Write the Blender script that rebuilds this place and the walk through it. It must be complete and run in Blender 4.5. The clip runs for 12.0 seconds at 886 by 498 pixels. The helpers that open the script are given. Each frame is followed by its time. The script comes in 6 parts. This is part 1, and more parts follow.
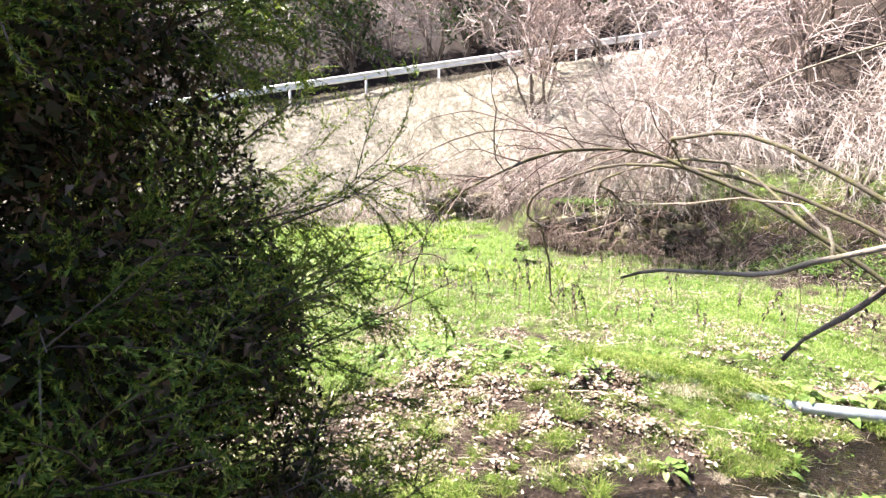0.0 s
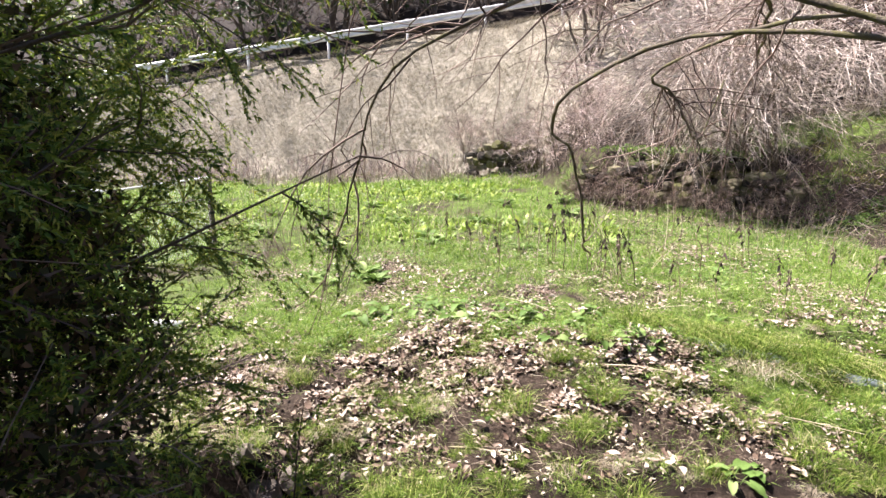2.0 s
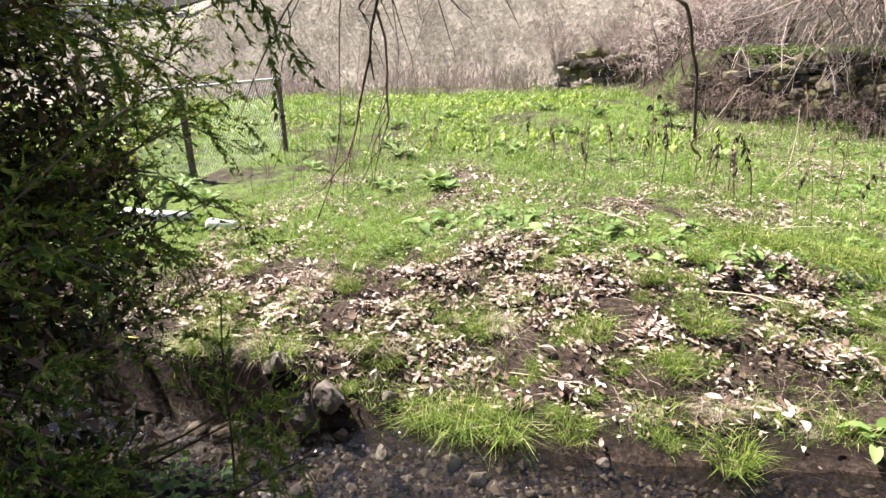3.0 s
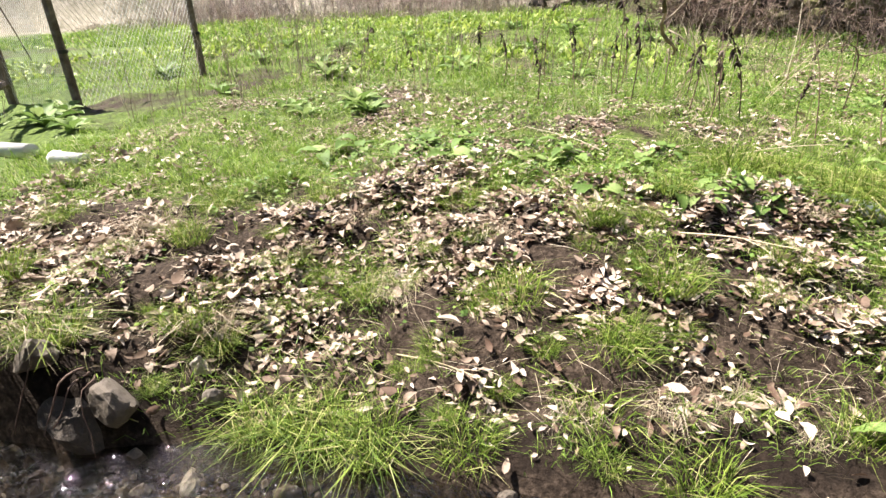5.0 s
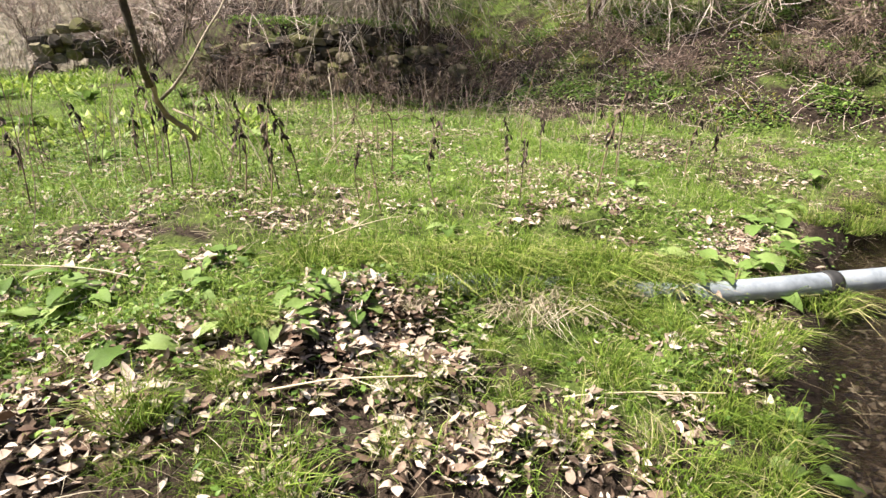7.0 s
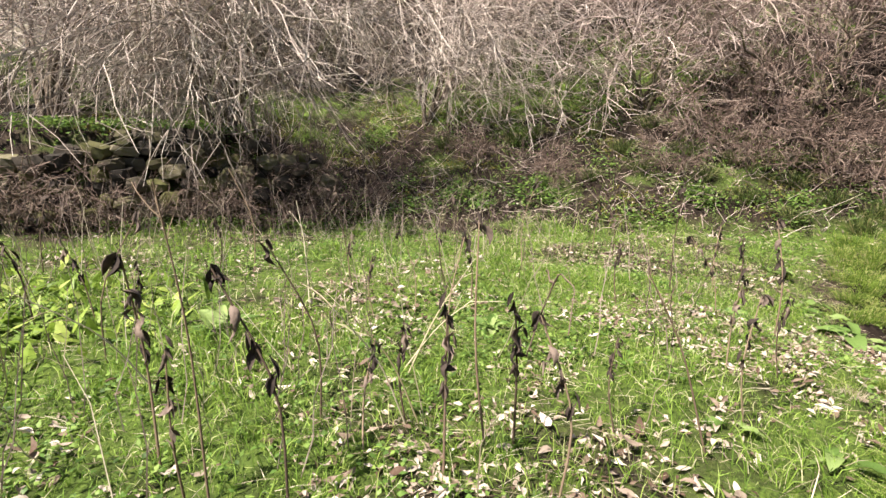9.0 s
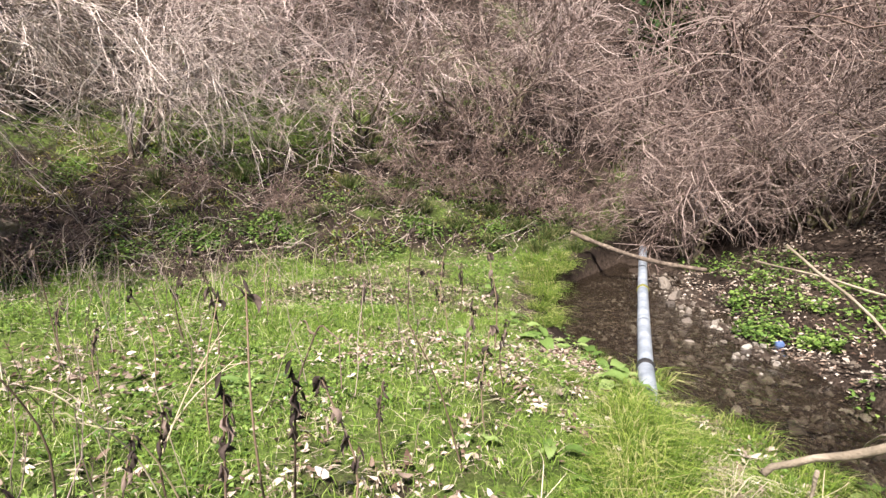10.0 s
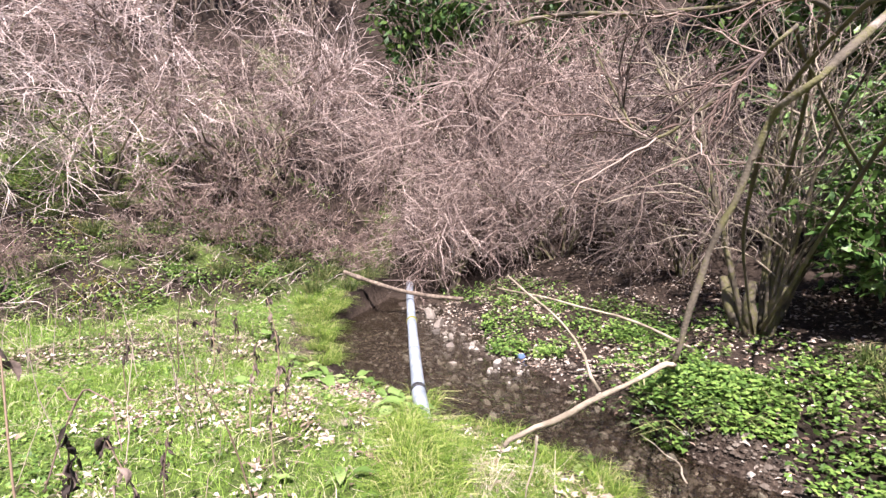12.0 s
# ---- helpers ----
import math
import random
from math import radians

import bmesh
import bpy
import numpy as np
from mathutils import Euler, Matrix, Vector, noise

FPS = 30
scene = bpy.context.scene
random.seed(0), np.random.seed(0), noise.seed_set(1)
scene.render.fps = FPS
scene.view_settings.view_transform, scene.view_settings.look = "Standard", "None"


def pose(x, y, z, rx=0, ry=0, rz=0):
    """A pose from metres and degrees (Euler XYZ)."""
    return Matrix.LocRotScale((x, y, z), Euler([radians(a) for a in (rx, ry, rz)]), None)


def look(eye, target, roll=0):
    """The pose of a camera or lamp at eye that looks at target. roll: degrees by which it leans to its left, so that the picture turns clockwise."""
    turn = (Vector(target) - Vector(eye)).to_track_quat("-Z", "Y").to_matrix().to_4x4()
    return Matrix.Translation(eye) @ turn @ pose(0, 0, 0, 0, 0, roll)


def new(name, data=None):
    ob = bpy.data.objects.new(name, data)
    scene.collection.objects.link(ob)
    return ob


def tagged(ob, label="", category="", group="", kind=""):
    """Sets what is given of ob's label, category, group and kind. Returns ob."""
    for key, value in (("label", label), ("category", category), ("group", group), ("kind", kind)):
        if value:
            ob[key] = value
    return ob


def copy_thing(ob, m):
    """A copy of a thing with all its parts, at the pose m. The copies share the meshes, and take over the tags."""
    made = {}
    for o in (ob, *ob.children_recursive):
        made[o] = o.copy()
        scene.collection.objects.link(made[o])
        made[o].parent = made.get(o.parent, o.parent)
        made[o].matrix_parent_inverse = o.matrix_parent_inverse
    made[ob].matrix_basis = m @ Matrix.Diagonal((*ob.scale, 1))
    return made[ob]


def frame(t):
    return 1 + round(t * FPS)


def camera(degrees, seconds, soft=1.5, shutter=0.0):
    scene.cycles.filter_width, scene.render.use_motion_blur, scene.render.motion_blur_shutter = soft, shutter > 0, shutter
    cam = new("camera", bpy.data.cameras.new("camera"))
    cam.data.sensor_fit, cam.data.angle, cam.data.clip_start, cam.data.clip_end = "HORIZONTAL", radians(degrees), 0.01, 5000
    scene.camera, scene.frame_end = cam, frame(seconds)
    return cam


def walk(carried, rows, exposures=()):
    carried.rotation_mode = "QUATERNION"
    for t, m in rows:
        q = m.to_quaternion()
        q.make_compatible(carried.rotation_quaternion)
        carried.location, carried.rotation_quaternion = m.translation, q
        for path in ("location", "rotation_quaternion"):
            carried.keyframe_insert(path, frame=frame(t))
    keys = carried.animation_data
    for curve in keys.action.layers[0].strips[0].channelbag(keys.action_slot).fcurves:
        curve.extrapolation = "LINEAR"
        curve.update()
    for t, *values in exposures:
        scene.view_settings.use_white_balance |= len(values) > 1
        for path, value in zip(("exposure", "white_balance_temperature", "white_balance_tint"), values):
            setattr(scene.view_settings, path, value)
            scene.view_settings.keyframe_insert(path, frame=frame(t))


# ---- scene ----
cam = camera(78.0, 12.0)
PATH = [
    (0, (0.034, -0.018, 2.89), (0.045, 1.964, 2.622), 0.1),
    (0.5, (0.21, 0.203, 2.809), (0.425, 2.171, 2.525), 0.3),
    (1, (0.461, 0.535, 2.712), (0.674, 2.502, 2.423), -0.0),
    (1.5, (0.482, 0.915, 2.571), (0.572, 2.883, 2.224), 0.0),
    (2, (0.513, 1.297, 2.407), (0.333, 3.25, 2.014), -0.2),
    (2.5, (0.526, 1.661, 2.211), (0.133, 3.55, 1.686), -0.3),
    (4.5, (0.799, 2.792, 1.729), (0.281, 4.523, 0.871), -1.4),
    (5, (0.903, 3.109, 1.634), (0.494, 4.868, 0.775), -1.2),
    (5.5, (1.078, 3.281, 1.626), (1.192, 5.118, 0.844), -0.8),
    (6, (0.975, 3.489, 1.573), (1.532, 5.269, 0.851), 0.1),
    (6.5, (1.117, 3.629, 1.562), (1.888, 5.335, 0.859), -0.1),
    (7, (1.229, 4.168, 1.623), (2.168, 5.796, 0.941), 0.4),
    (7.2, (1.303, 4.446, 1.617), (2.235, 6.078, 0.932), -0.8),
    (8.8, (0.266, 7.368, 1.827), (1.938, 8.395, 1.439), -0.2),
    (9, (0.315, 7.375, 1.849), (2.013, 8.362, 1.469), -0.3),
    (9.5, (0.328, 7.385, 1.956), (2.196, 8.003, 1.595), -0.2),
    (10, (0.175, 7.496, 2.018), (2.153, 7.558, 1.728), 0.2),
    (10.5, (-0.07, 7.512, 2.037), (1.882, 7.124, 1.839), 0.1),
    (11, (-0.194, 7.531, 2.042), (1.694, 6.891, 1.884), -0.2),
    (11.5, (-0.107, 7.588, 2.049), (1.761, 6.892, 1.894), -0.1),
    (12, (-0.113, 7.594, 2.065), (1.736, 6.846, 1.919), -0.2),
]
walk(cam, [(t, look(e, g, r)) for t, e, g, r in PATH], [(0, 2.7, 6400, 20), (0.5, 2.38, 6400, 21), (1.5, 2.02, 6450, 22), (2.5, 2.02, 6450, 22), (4.5, 2.0, 6600, 19), (5.5, 1.8, 6850, 15), (7, 1.63, 6900, 16), (9, 1.4, 6800, 15), (10.5, 1.5, 6450, 23), (12, 1.86, 6200, 26)])

# ---- light ----
SUN_AZ, SUN_EL = 70.0, 55.0
sun_way = Vector((-math.sin(radians(SUN_AZ)) * math.cos(radians(SUN_EL)), math.cos(radians(SUN_AZ)) * math.cos(radians(SUN_EL)), math.sin(radians(SUN_EL))))
sun = new("sun", bpy.data.lights.new("sun", "SUN"))
sun.data.energy, sun.data.angle, sun.data.color = 5.0, radians(0.8), (1.0, 0.97, 0.88)
sun.matrix_world = look((0, 0, 40), Vector((0, 0, 40)) - sun_way)
world = bpy.data.worlds.new("sky")
scene.world = world
world.use_nodes = True
wn = world.node_tree
sky = wn.nodes.new("ShaderNodeTexSky")
sky.sky_type, sky.sun_disc = "NISHITA", False
sky.sun_elevation, sky.sun_rotation = radians(SUN_EL), radians(-SUN_AZ)
wn.nodes["Background"].inputs["Strength"].default_value = 0.06
wn.links.new(sky.outputs["Color"], wn.nodes["Background"].inputs["Color"])

# ---- materials ----
def material(name, stops, source="island", scale=6.0, rough=0.8, bump=0.0, fine=60.0, clear=0.0, gloss=0.3, spread=0.35, metal=0.0):
    """Colours along a ramp, picked by a random per piece and broken up by noise at two scales. clear: light let through."""
    m = bpy.data.materials.new(name)
    m.use_nodes = True
    t = m.node_tree
    bsdf = t.nodes["Principled BSDF"]
    where = t.nodes.new("ShaderNodeNewGeometry")
    coord = t.nodes.new("ShaderNodeTexCoord")
    coarse = t.nodes.new("ShaderNodeTexNoise")
    coarse.inputs["Scale"].default_value, coarse.inputs["Detail"].default_value = scale, 6
    grain = t.nodes.new("ShaderNodeTexNoise")
    grain.inputs["Scale"].default_value, grain.inputs["Detail"].default_value = fine, 3
    for n in (coarse, grain):
        t.links.new(where.outputs["Position"] if source != "object" else coord.outputs["Object"], n.inputs["Vector"])
    ramp = t.nodes.new("ShaderNodeValToRGB")
    while len(ramp.color_ramp.elements) < len(stops):
        ramp.color_ramp.elements.new(0.5)
    for e, (p, c) in zip(ramp.color_ramp.elements, stops):
        e.position, e.color = p, (*c, 1)
    add = t.nodes.new("ShaderNodeMath")
    add.operation = "MULTIPLY_ADD"
    mixed = t.nodes.new("ShaderNodeMath")
    mixed.operation = "ADD"
    centre = t.nodes.new("ShaderNodeMath")
    centre.operation = "MULTIPLY_ADD"
    t.links.new(grain.outputs["Fac"], centre.inputs[0])
    centre.inputs[1].default_value, centre.inputs[2].default_value = spread, -0.5 * spread
    if source == "noise":
        add.inputs[1].default_value, add.inputs[2].default_value = 1.8, -0.4
        t.links.new(coarse.outputs["Fac"], add.inputs[0])
    else:
        pick = where.outputs["Random Per Island"]
        if source == "object":
            info = t.nodes.new("ShaderNodeObjectInfo")
            pick = info.outputs["Random"]
        t.links.new(coarse.outputs["Fac"], add.inputs[0])
        add.inputs[1].default_value = 0.5
        shift = t.nodes.new("ShaderNodeMath")
        shift.operation = "SUBTRACT"
        t.links.new(pick, shift.inputs[0])
        shift.inputs[1].default_value = 0.25
        t.links.new(shift.outputs[0], add.inputs[2])
    t.links.new(add.outputs[0], mixed.inputs[0])
    t.links.new(centre.outputs[0], mixed.inputs[1])
    t.links.new(mixed.outputs[0], ramp.inputs["Fac"])
    t.links.new(ramp.outputs["Color"], bsdf.inputs["Base Color"])
    bsdf.inputs["Roughness"].default_value = rough
    bsdf.inputs["Specular IOR Level"].default_value = gloss
    bsdf.inputs["Metallic"].default_value = metal
    if bump:
        b = t.nodes.new("ShaderNodeBump")
        b.inputs["Strength"].default_value, b.inputs["Distance"].default_value = bump, 0.01
        t.links.new(grain.outputs["Fac"], b.inputs["Height"])
        t.links.new(b.outputs["Normal"], bsdf.inputs["Normal"])
    if clear:
        thin, blend = t.nodes.new("ShaderNodeBsdfTranslucent"), t.nodes.new("ShaderNodeMixShader")
        t.links.new(ramp.outputs["Color"], thin.inputs["Color"])
        blend.inputs["Fac"].default_value = clear
        t.links.new(bsdf.outputs[0], blend.inputs[1])
        t.links.new(thin.outputs[0], blend.inputs[2])
        t.links.new(blend.outputs[0], t.nodes["Material Output"].inputs["Surface"])
    return m


def ground_material():
    """Soil, leaf mould, turf and straw, laid out by the zone attribute and broken up by noise."""
    m = bpy.data.materials.new("ground")
    m.use_nodes = True
    t = m.node_tree
    bsdf = t.nodes["Principled BSDF"]
    where = t.nodes.new("ShaderNodeNewGeometry")
    zone = t.nodes.new("ShaderNodeAttribute")
    zone.attribute_name = "zone"
    split = t.nodes.new("ShaderNodeSeparateColor")
    t.links.new(zone.outputs["Color"], split.inputs[0])

    def noisy(scale, detail, stops):
        n, r = t.nodes.new("ShaderNodeTexNoise"), t.nodes.new("ShaderNodeValToRGB")
        n.inputs["Scale"].default_value, n.inputs["Detail"].default_value, n.inputs["Roughness"].default_value = scale, detail, 0.7
        t.links.new(where.outputs["Position"], n.inputs["Vector"])
        while len(r.color_ramp.elements) < len(stops):
            r.color_ramp.elements.new(0.5)
        for e, (p, c) in zip(r.color_ramp.elements, stops):
            e.position, e.color = p, (*c, 1)
        t.links.new(n.outputs["Fac"], r.inputs["Fac"])
        return n, r

    soil_n, soil = noisy(14, 8, [(0.3, (0.012, 0.0085, 0.0065)), (0.52, (0.019, 0.013, 0.0095)), (0.72, (0.045, 0.032, 0.024))])
    _, mould = noisy(38, 6, [(0.32, (0.013, 0.009, 0.0065)), (0.5, (0.042, 0.03, 0.022)), (0.68, (0.11, 0.082, 0.062))])
    _, turf = noisy(22, 6, [(0.3, (0.03, 0.042, 0.012)), (0.52, (0.085, 0.13, 0.026)), (0.7, (0.165, 0.225, 0.045))])
    _, straw = noisy(5, 12, [(0.32, (0.095, 0.088, 0.055)), (0.5, (0.21, 0.188, 0.143)), (0.66, (0.34, 0.305, 0.25))])
    edge, _ = noisy(3.5, 8, [(0, (0, 0, 0)), (1, (1, 1, 1))])
    last = soil.outputs["Color"]
    for chan, tint in (("Green", mould), ("Red", turf), ("Blue", straw)):
        sharp = t.nodes.new("ShaderNodeMath")
        sharp.operation = "ADD"
        t.links.new(split.outputs[chan], sharp.inputs[0])
        t.links.new(edge.outputs["Fac"], sharp.inputs[1])
        band = t.nodes.new("ShaderNodeMapRange")
        band.inputs["From Min"].default_value, band.inputs["From Max"].default_value = 0.85, 1.1
        t.links.new(sharp.outputs[0], band.inputs["Value"])
        mix = t.nodes.new("ShaderNodeMix")
        mix.data_type = "RGBA"
        t.links.new(band.outputs[0], mix.inputs["Factor"])
        t.links.new(last, mix.inputs["A"])
        t.links.new(tint.outputs["Color"], mix.inputs["B"])
        last = mix.outputs["Result"]
    t.links.new(last, bsdf.inputs["Base Color"])
    bsdf.inputs["Roughness"].default_value = 0.85
    bsdf.inputs["Specular IOR Level"].default_value = 0.12
    b = t.nodes.new("ShaderNodeBump")
    b.inputs["Strength"].default_value, b.inputs["Distance"].default_value = 0.9, 0.05
    t.links.new(soil_n.outputs["Fac"], b.inputs["Height"])
    t.links.new(b.outputs["Normal"], bsdf.inputs["Normal"])
    return m


def water_material():
    """Clear shallow water: a glossy film on what lies below it."""
    m = bpy.data.materials.new("water")
    m.use_nodes = True
    t = m.node_tree
    t.nodes.remove(t.nodes["Principled BSDF"])
    clear, shine, blend, edge = (t.nodes.new(k) for k in ("ShaderNodeBsdfTransparent", "ShaderNodeBsdfGlossy", "ShaderNodeMixShader", "ShaderNodeFresnel"))
    clear.inputs["Color"].default_value = (0.4, 0.38, 0.33, 1)
    shine.inputs["Roughness"].default_value = 0.03
    where, stretch, b = t.nodes.new("ShaderNodeNewGeometry"), t.nodes.new("ShaderNodeMapping"), t.nodes.new("ShaderNodeBump")
    stretch.inputs["Scale"].default_value = (0.6, 1.25, 1.0)
    t.links.new(where.outputs["Position"], stretch.inputs["Vector"])
    total = t.nodes.new("ShaderNodeMath")
    total.operation = "MULTIPLY_ADD"
    for k, (scale, detail, bent) in enumerate(((7, 3, 1.5), (34, 4, 0.8))):
        wave = t.nodes.new("ShaderNodeTexNoise")
        wave.inputs["Scale"].default_value, wave.inputs["Detail"].default_value, wave.inputs["Distortion"].default_value = scale, detail, bent
        t.links.new(stretch.outputs["Vector"], wave.inputs["Vector"])
        t.links.new(wave.outputs["Fac"], total.inputs[0 if k else 2])
    total.inputs[1].default_value = 0.22
    b.inputs["Strength"].default_value, b.inputs["Distance"].default_value = 0.6, 0.06
    t.links.new(total.outputs[0], b.inputs["Height"])
    edge.inputs["IOR"].default_value = 1.5
    for n in (shine, edge):
        t.links.new(b.outputs["Normal"], n.inputs["Normal"])
    t.links.new(edge.outputs[0], blend.inputs["Fac"])
    t.links.new(clear.outputs[0], blend.inputs[1])
    t.links.new(shine.outputs[0], blend.inputs[2])
    t.links.new(blend.outputs[0], t.nodes["Material Output"].inputs["Surface"])
    return m


GROUND, WATER = ground_material(), water_material()
GRASS = material("grass", [(0.0, (0.08, 0.145, 0.022)), (0.5, (0.185, 0.31, 0.046)), (0.85, (0.31, 0.42, 0.085)), (1.0, (0.6, 0.55, 0.35))], scale=1.3, rough=0.55, clear=0.35)
SEDGE = material("sedge", [(0.0, (0.03, 0.05, 0.015)), (0.6, (0.08, 0.12, 0.025)), (1.0, (0.3, 0.27, 0.13))], rough=0.5, clear=0.25)
STRAW = material("dry grass", [(0.0, (0.2, 0.155, 0.105)), (0.5, (0.4, 0.335, 0.24)), (1.0, (0.6, 0.53, 0.41))], rough=0.8, clear=0.2)
BLEACHED = material("bleached grass", [(0.0, (0.13, 0.115, 0.075)), (0.5, (0.28, 0.25, 0.19)), (1.0, (0.43, 0.385, 0.315))], rough=0.85, clear=0.15)
LITTER = material("fallen leaves", [(0.0, (0.08, 0.046, 0.03)), (0.3, (0.18, 0.125, 0.09)), (0.6, (0.36, 0.285, 0.225)), (1.0, (0.6, 0.52, 0.44))], rough=0.75, clear=0.12)
LEAF = material("fallen leaf", [(0.0, (0.11, 0.065, 0.043)), (0.4, (0.26, 0.19, 0.14)), (1.0, (0.5, 0.42, 0.34))], source="object", scale=30, rough=0.75, clear=0.1)
LUSH = material("lush weed leaf", [(0.0, (0.09, 0.15, 0.02)), (0.5, (0.21, 0.31, 0.045)), (1.0, (0.4, 0.47, 0.12))], scale=2.0, rough=0.5, clear=0.35)
DOCK = material("dock leaf", [(0.0, (0.08, 0.145, 0.03)), (0.5, (0.15, 0.24, 0.06)), (1.0, (0.28, 0.36, 0.13))], source="object", scale=14, rough=0.55, clear=0.3, gloss=0.2, bump=0.3)
COVER = material("ground cover leaf", [(0.0, (0.045, 0.09, 0.018)), (0.5, (0.115, 0.21, 0.04)), (1.0, (0.24, 0.34, 0.08))], scale=3, rough=0.5, clear=0.3)
TUFT = material("tuft grass", [(0.0, (0.05, 0.09, 0.014)), (0.5, (0.14, 0.225, 0.032)), (0.8, (0.25, 0.33, 0.06)), (1.0, (0.47, 0.42, 0.22))], scale=2.0, rough=0.6, clear=0.3, gloss=0.15)
MOSS = material("moss", [(0.0, (0.05, 0.06, 0.012)), (0.5, (0.13, 0.13, 0.025)), (1.0, (0.24, 0.21, 0.05))], rough=0.95)
NEEDLE = material("conifer needles", [(0.0, (0.045, 0.09, 0.014)), (0.45, (0.125, 0.205, 0.03)), (0.8, (0.27, 0.345, 0.05)), (1.0, (0.5, 0.5, 0.11))], scale=1.6, rough=0.55, clear=0.22)
# darker than NEEDLE to paint in crown shade; upper stops are dead brown
SHADENEEDLE = material("inner needles", [(0.0, (0.018, 0.024, 0.01)), (0.4, (0.045, 0.058, 0.022)), (0.65, (0.085, 0.06, 0.04)), (1.0, (0.24, 0.16, 0.125))], scale=2, rough=0.9)
DEADNEEDLE = material("dead needles", [(0.0, (0.1, 0.055, 0.04)), (1.0, (0.34, 0.22, 0.17))], rough=0.9)
BARK = material("bark", [(0.0, (0.05, 0.035, 0.026)), (0.5, (0.13, 0.1, 0.075)), (1.0, (0.25, 0.2, 0.15))], source="noise", scale=18, rough=0.9, bump=0.6, fine=120)
PALEBARK = material("pale bark", [(0.0, (0.08, 0.065, 0.045)), (0.45, (0.22, 0.18, 0.13)), (0.7, (0.34, 0.285, 0.215)), (1.0, (0.16, 0.15, 0.05))], source="noise", scale=9, rough=0.85, bump=0.5, fine=140)
MOSSBARK = material("mossy bark", [(0.0, (0.035, 0.028, 0.019)), (0.42, (0.1, 0.082, 0.06)), (0.62, (0.1, 0.094, 0.035)), (0.75, (0.14, 0.115, 0.088)), (1.0, (0.26, 0.22, 0.175))], source="noise", scale=7, rough=0.9, bump=0.6, fine=110)
TWIG = material("bare twigs", [(0.0, (0.11, 0.076, 0.066)), (0.45, (0.33, 0.25, 0.22)), (1.0, (0.62, 0.52, 0.47))], scale=0.8, rough=0.8)
PALETWIG = material("pale twigs", [(0.0, (0.15, 0.115, 0.1)), (0.5, (0.36, 0.295, 0.255)), (1.0, (0.6, 0.52, 0.46))], scale=0.8, rough=0.75)
# TWIG cut to about a third: paints the shade on twigs by the stream
SHADETWIG = material("shade-darkened twigs", [(0.0, (0.035, 0.024, 0.02)), (0.5, (0.1, 0.072, 0.06)), (1.0, (0.29, 0.23, 0.2))], scale=0.8, rough=0.8)
DARKTWIG = material("dark twigs", [(0.0, (0.05, 0.035, 0.03)), (0.6, (0.15, 0.1, 0.08)), (1.0, (0.3, 0.23, 0.19))], scale=0.8, rough=0.8)
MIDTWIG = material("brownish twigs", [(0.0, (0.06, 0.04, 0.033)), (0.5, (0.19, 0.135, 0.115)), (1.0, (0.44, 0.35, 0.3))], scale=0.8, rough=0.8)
STALK = material("dead stalk", [(0.0, (0.06, 0.04, 0.028)), (0.5, (0.16, 0.11, 0.075)), (1.0, (0.3, 0.22, 0.15))], source="object", scale=20, rough=0.85)
WITHERED = material("withered leaf", [(0.0, (0.022, 0.016, 0.013)), (0.5, (0.065, 0.047, 0.038)), (1.0, (0.2, 0.15, 0.12))], source="object", scale=30, rough=0.9, bump=0.5)
PALESTALK = material("pale dry stem", [(0.0, (0.35, 0.28, 0.17)), (1.0, (0.68, 0.6, 0.45))], source="object", scale=20, rough=0.7)
STONE = material("stone", [(0.0, (0.07, 0.058, 0.048)), (0.5, (0.16, 0.135, 0.11)), (0.85, (0.25, 0.22, 0.18)), (1.0, (0.42, 0.39, 0.34))], source="object", scale=9, rough=0.75, bump=0.7, fine=45)
GRAVEL = material("gravel", [(0.0, (0.02, 0.015, 0.011)), (0.5, (0.062, 0.047, 0.035)), (0.88, (0.13, 0.108, 0.085)), (1.0, (0.28, 0.25, 0.21))], scale=9, rough=0.7, bump=0.4, gloss=0.15)
WALLSTONE = material("wall stone", [(0.0, (0.025, 0.021, 0.017)), (0.45, (0.075, 0.06, 0.046)), (0.75, (0.1, 0.1, 0.03)), (1.0, (0.22, 0.18, 0.14))], source="object", scale=5, rough=0.9, bump=0.7, fine=40)
PIPE = material("grey plastic pipe", [(0.0, (0.12, 0.14, 0.16)), (0.5, (0.25, 0.285, 0.32)), (1.0, (0.38, 0.415, 0.46))], source="noise", scale=5, rough=0.45, fine=30, bump=0.15, gloss=0.45, spread=0.5)
JOINT = material("black rubber joint", [(0.0, (0.012, 0.012, 0.013)), (1.0, (0.05, 0.05, 0.05))], source="noise", rough=0.6)
WHITEPIPE = material("white plastic pipe", [(0.0, (0.55, 0.54, 0.5)), (1.0, (0.82, 0.82, 0.8))], source="noise", scale=4, rough=0.5)
STEEL = material("galvanised steel", [(0.0, (0.5, 0.5, 0.5)), (0.6, (0.72, 0.72, 0.71)), (1.0, (0.85, 0.85, 0.84))], source="noise", scale=2, rough=0.5, gloss=0.5)
RUST = material("rusted steel", [(0.0, (0.05, 0.038, 0.03)), (0.5, (0.13, 0.1, 0.08)), (1.0, (0.26, 0.22, 0.19))], source="noise", scale=12, rough=0.75, bump=0.3)
ASPHALT = material("asphalt", [(0.0, (0.035, 0.035, 0.035)), (1.0, (0.08, 0.078, 0.075))], source="noise", scale=3, rough=0.9)
GLOSSY = material("glossy leaf", [(0.0, (0.03, 0.07, 0.015)), (0.5, (0.07, 0.14, 0.03)), (1.0, (0.14, 0.22, 0.06))], rough=0.42, clear=0.15, gloss=0.3)
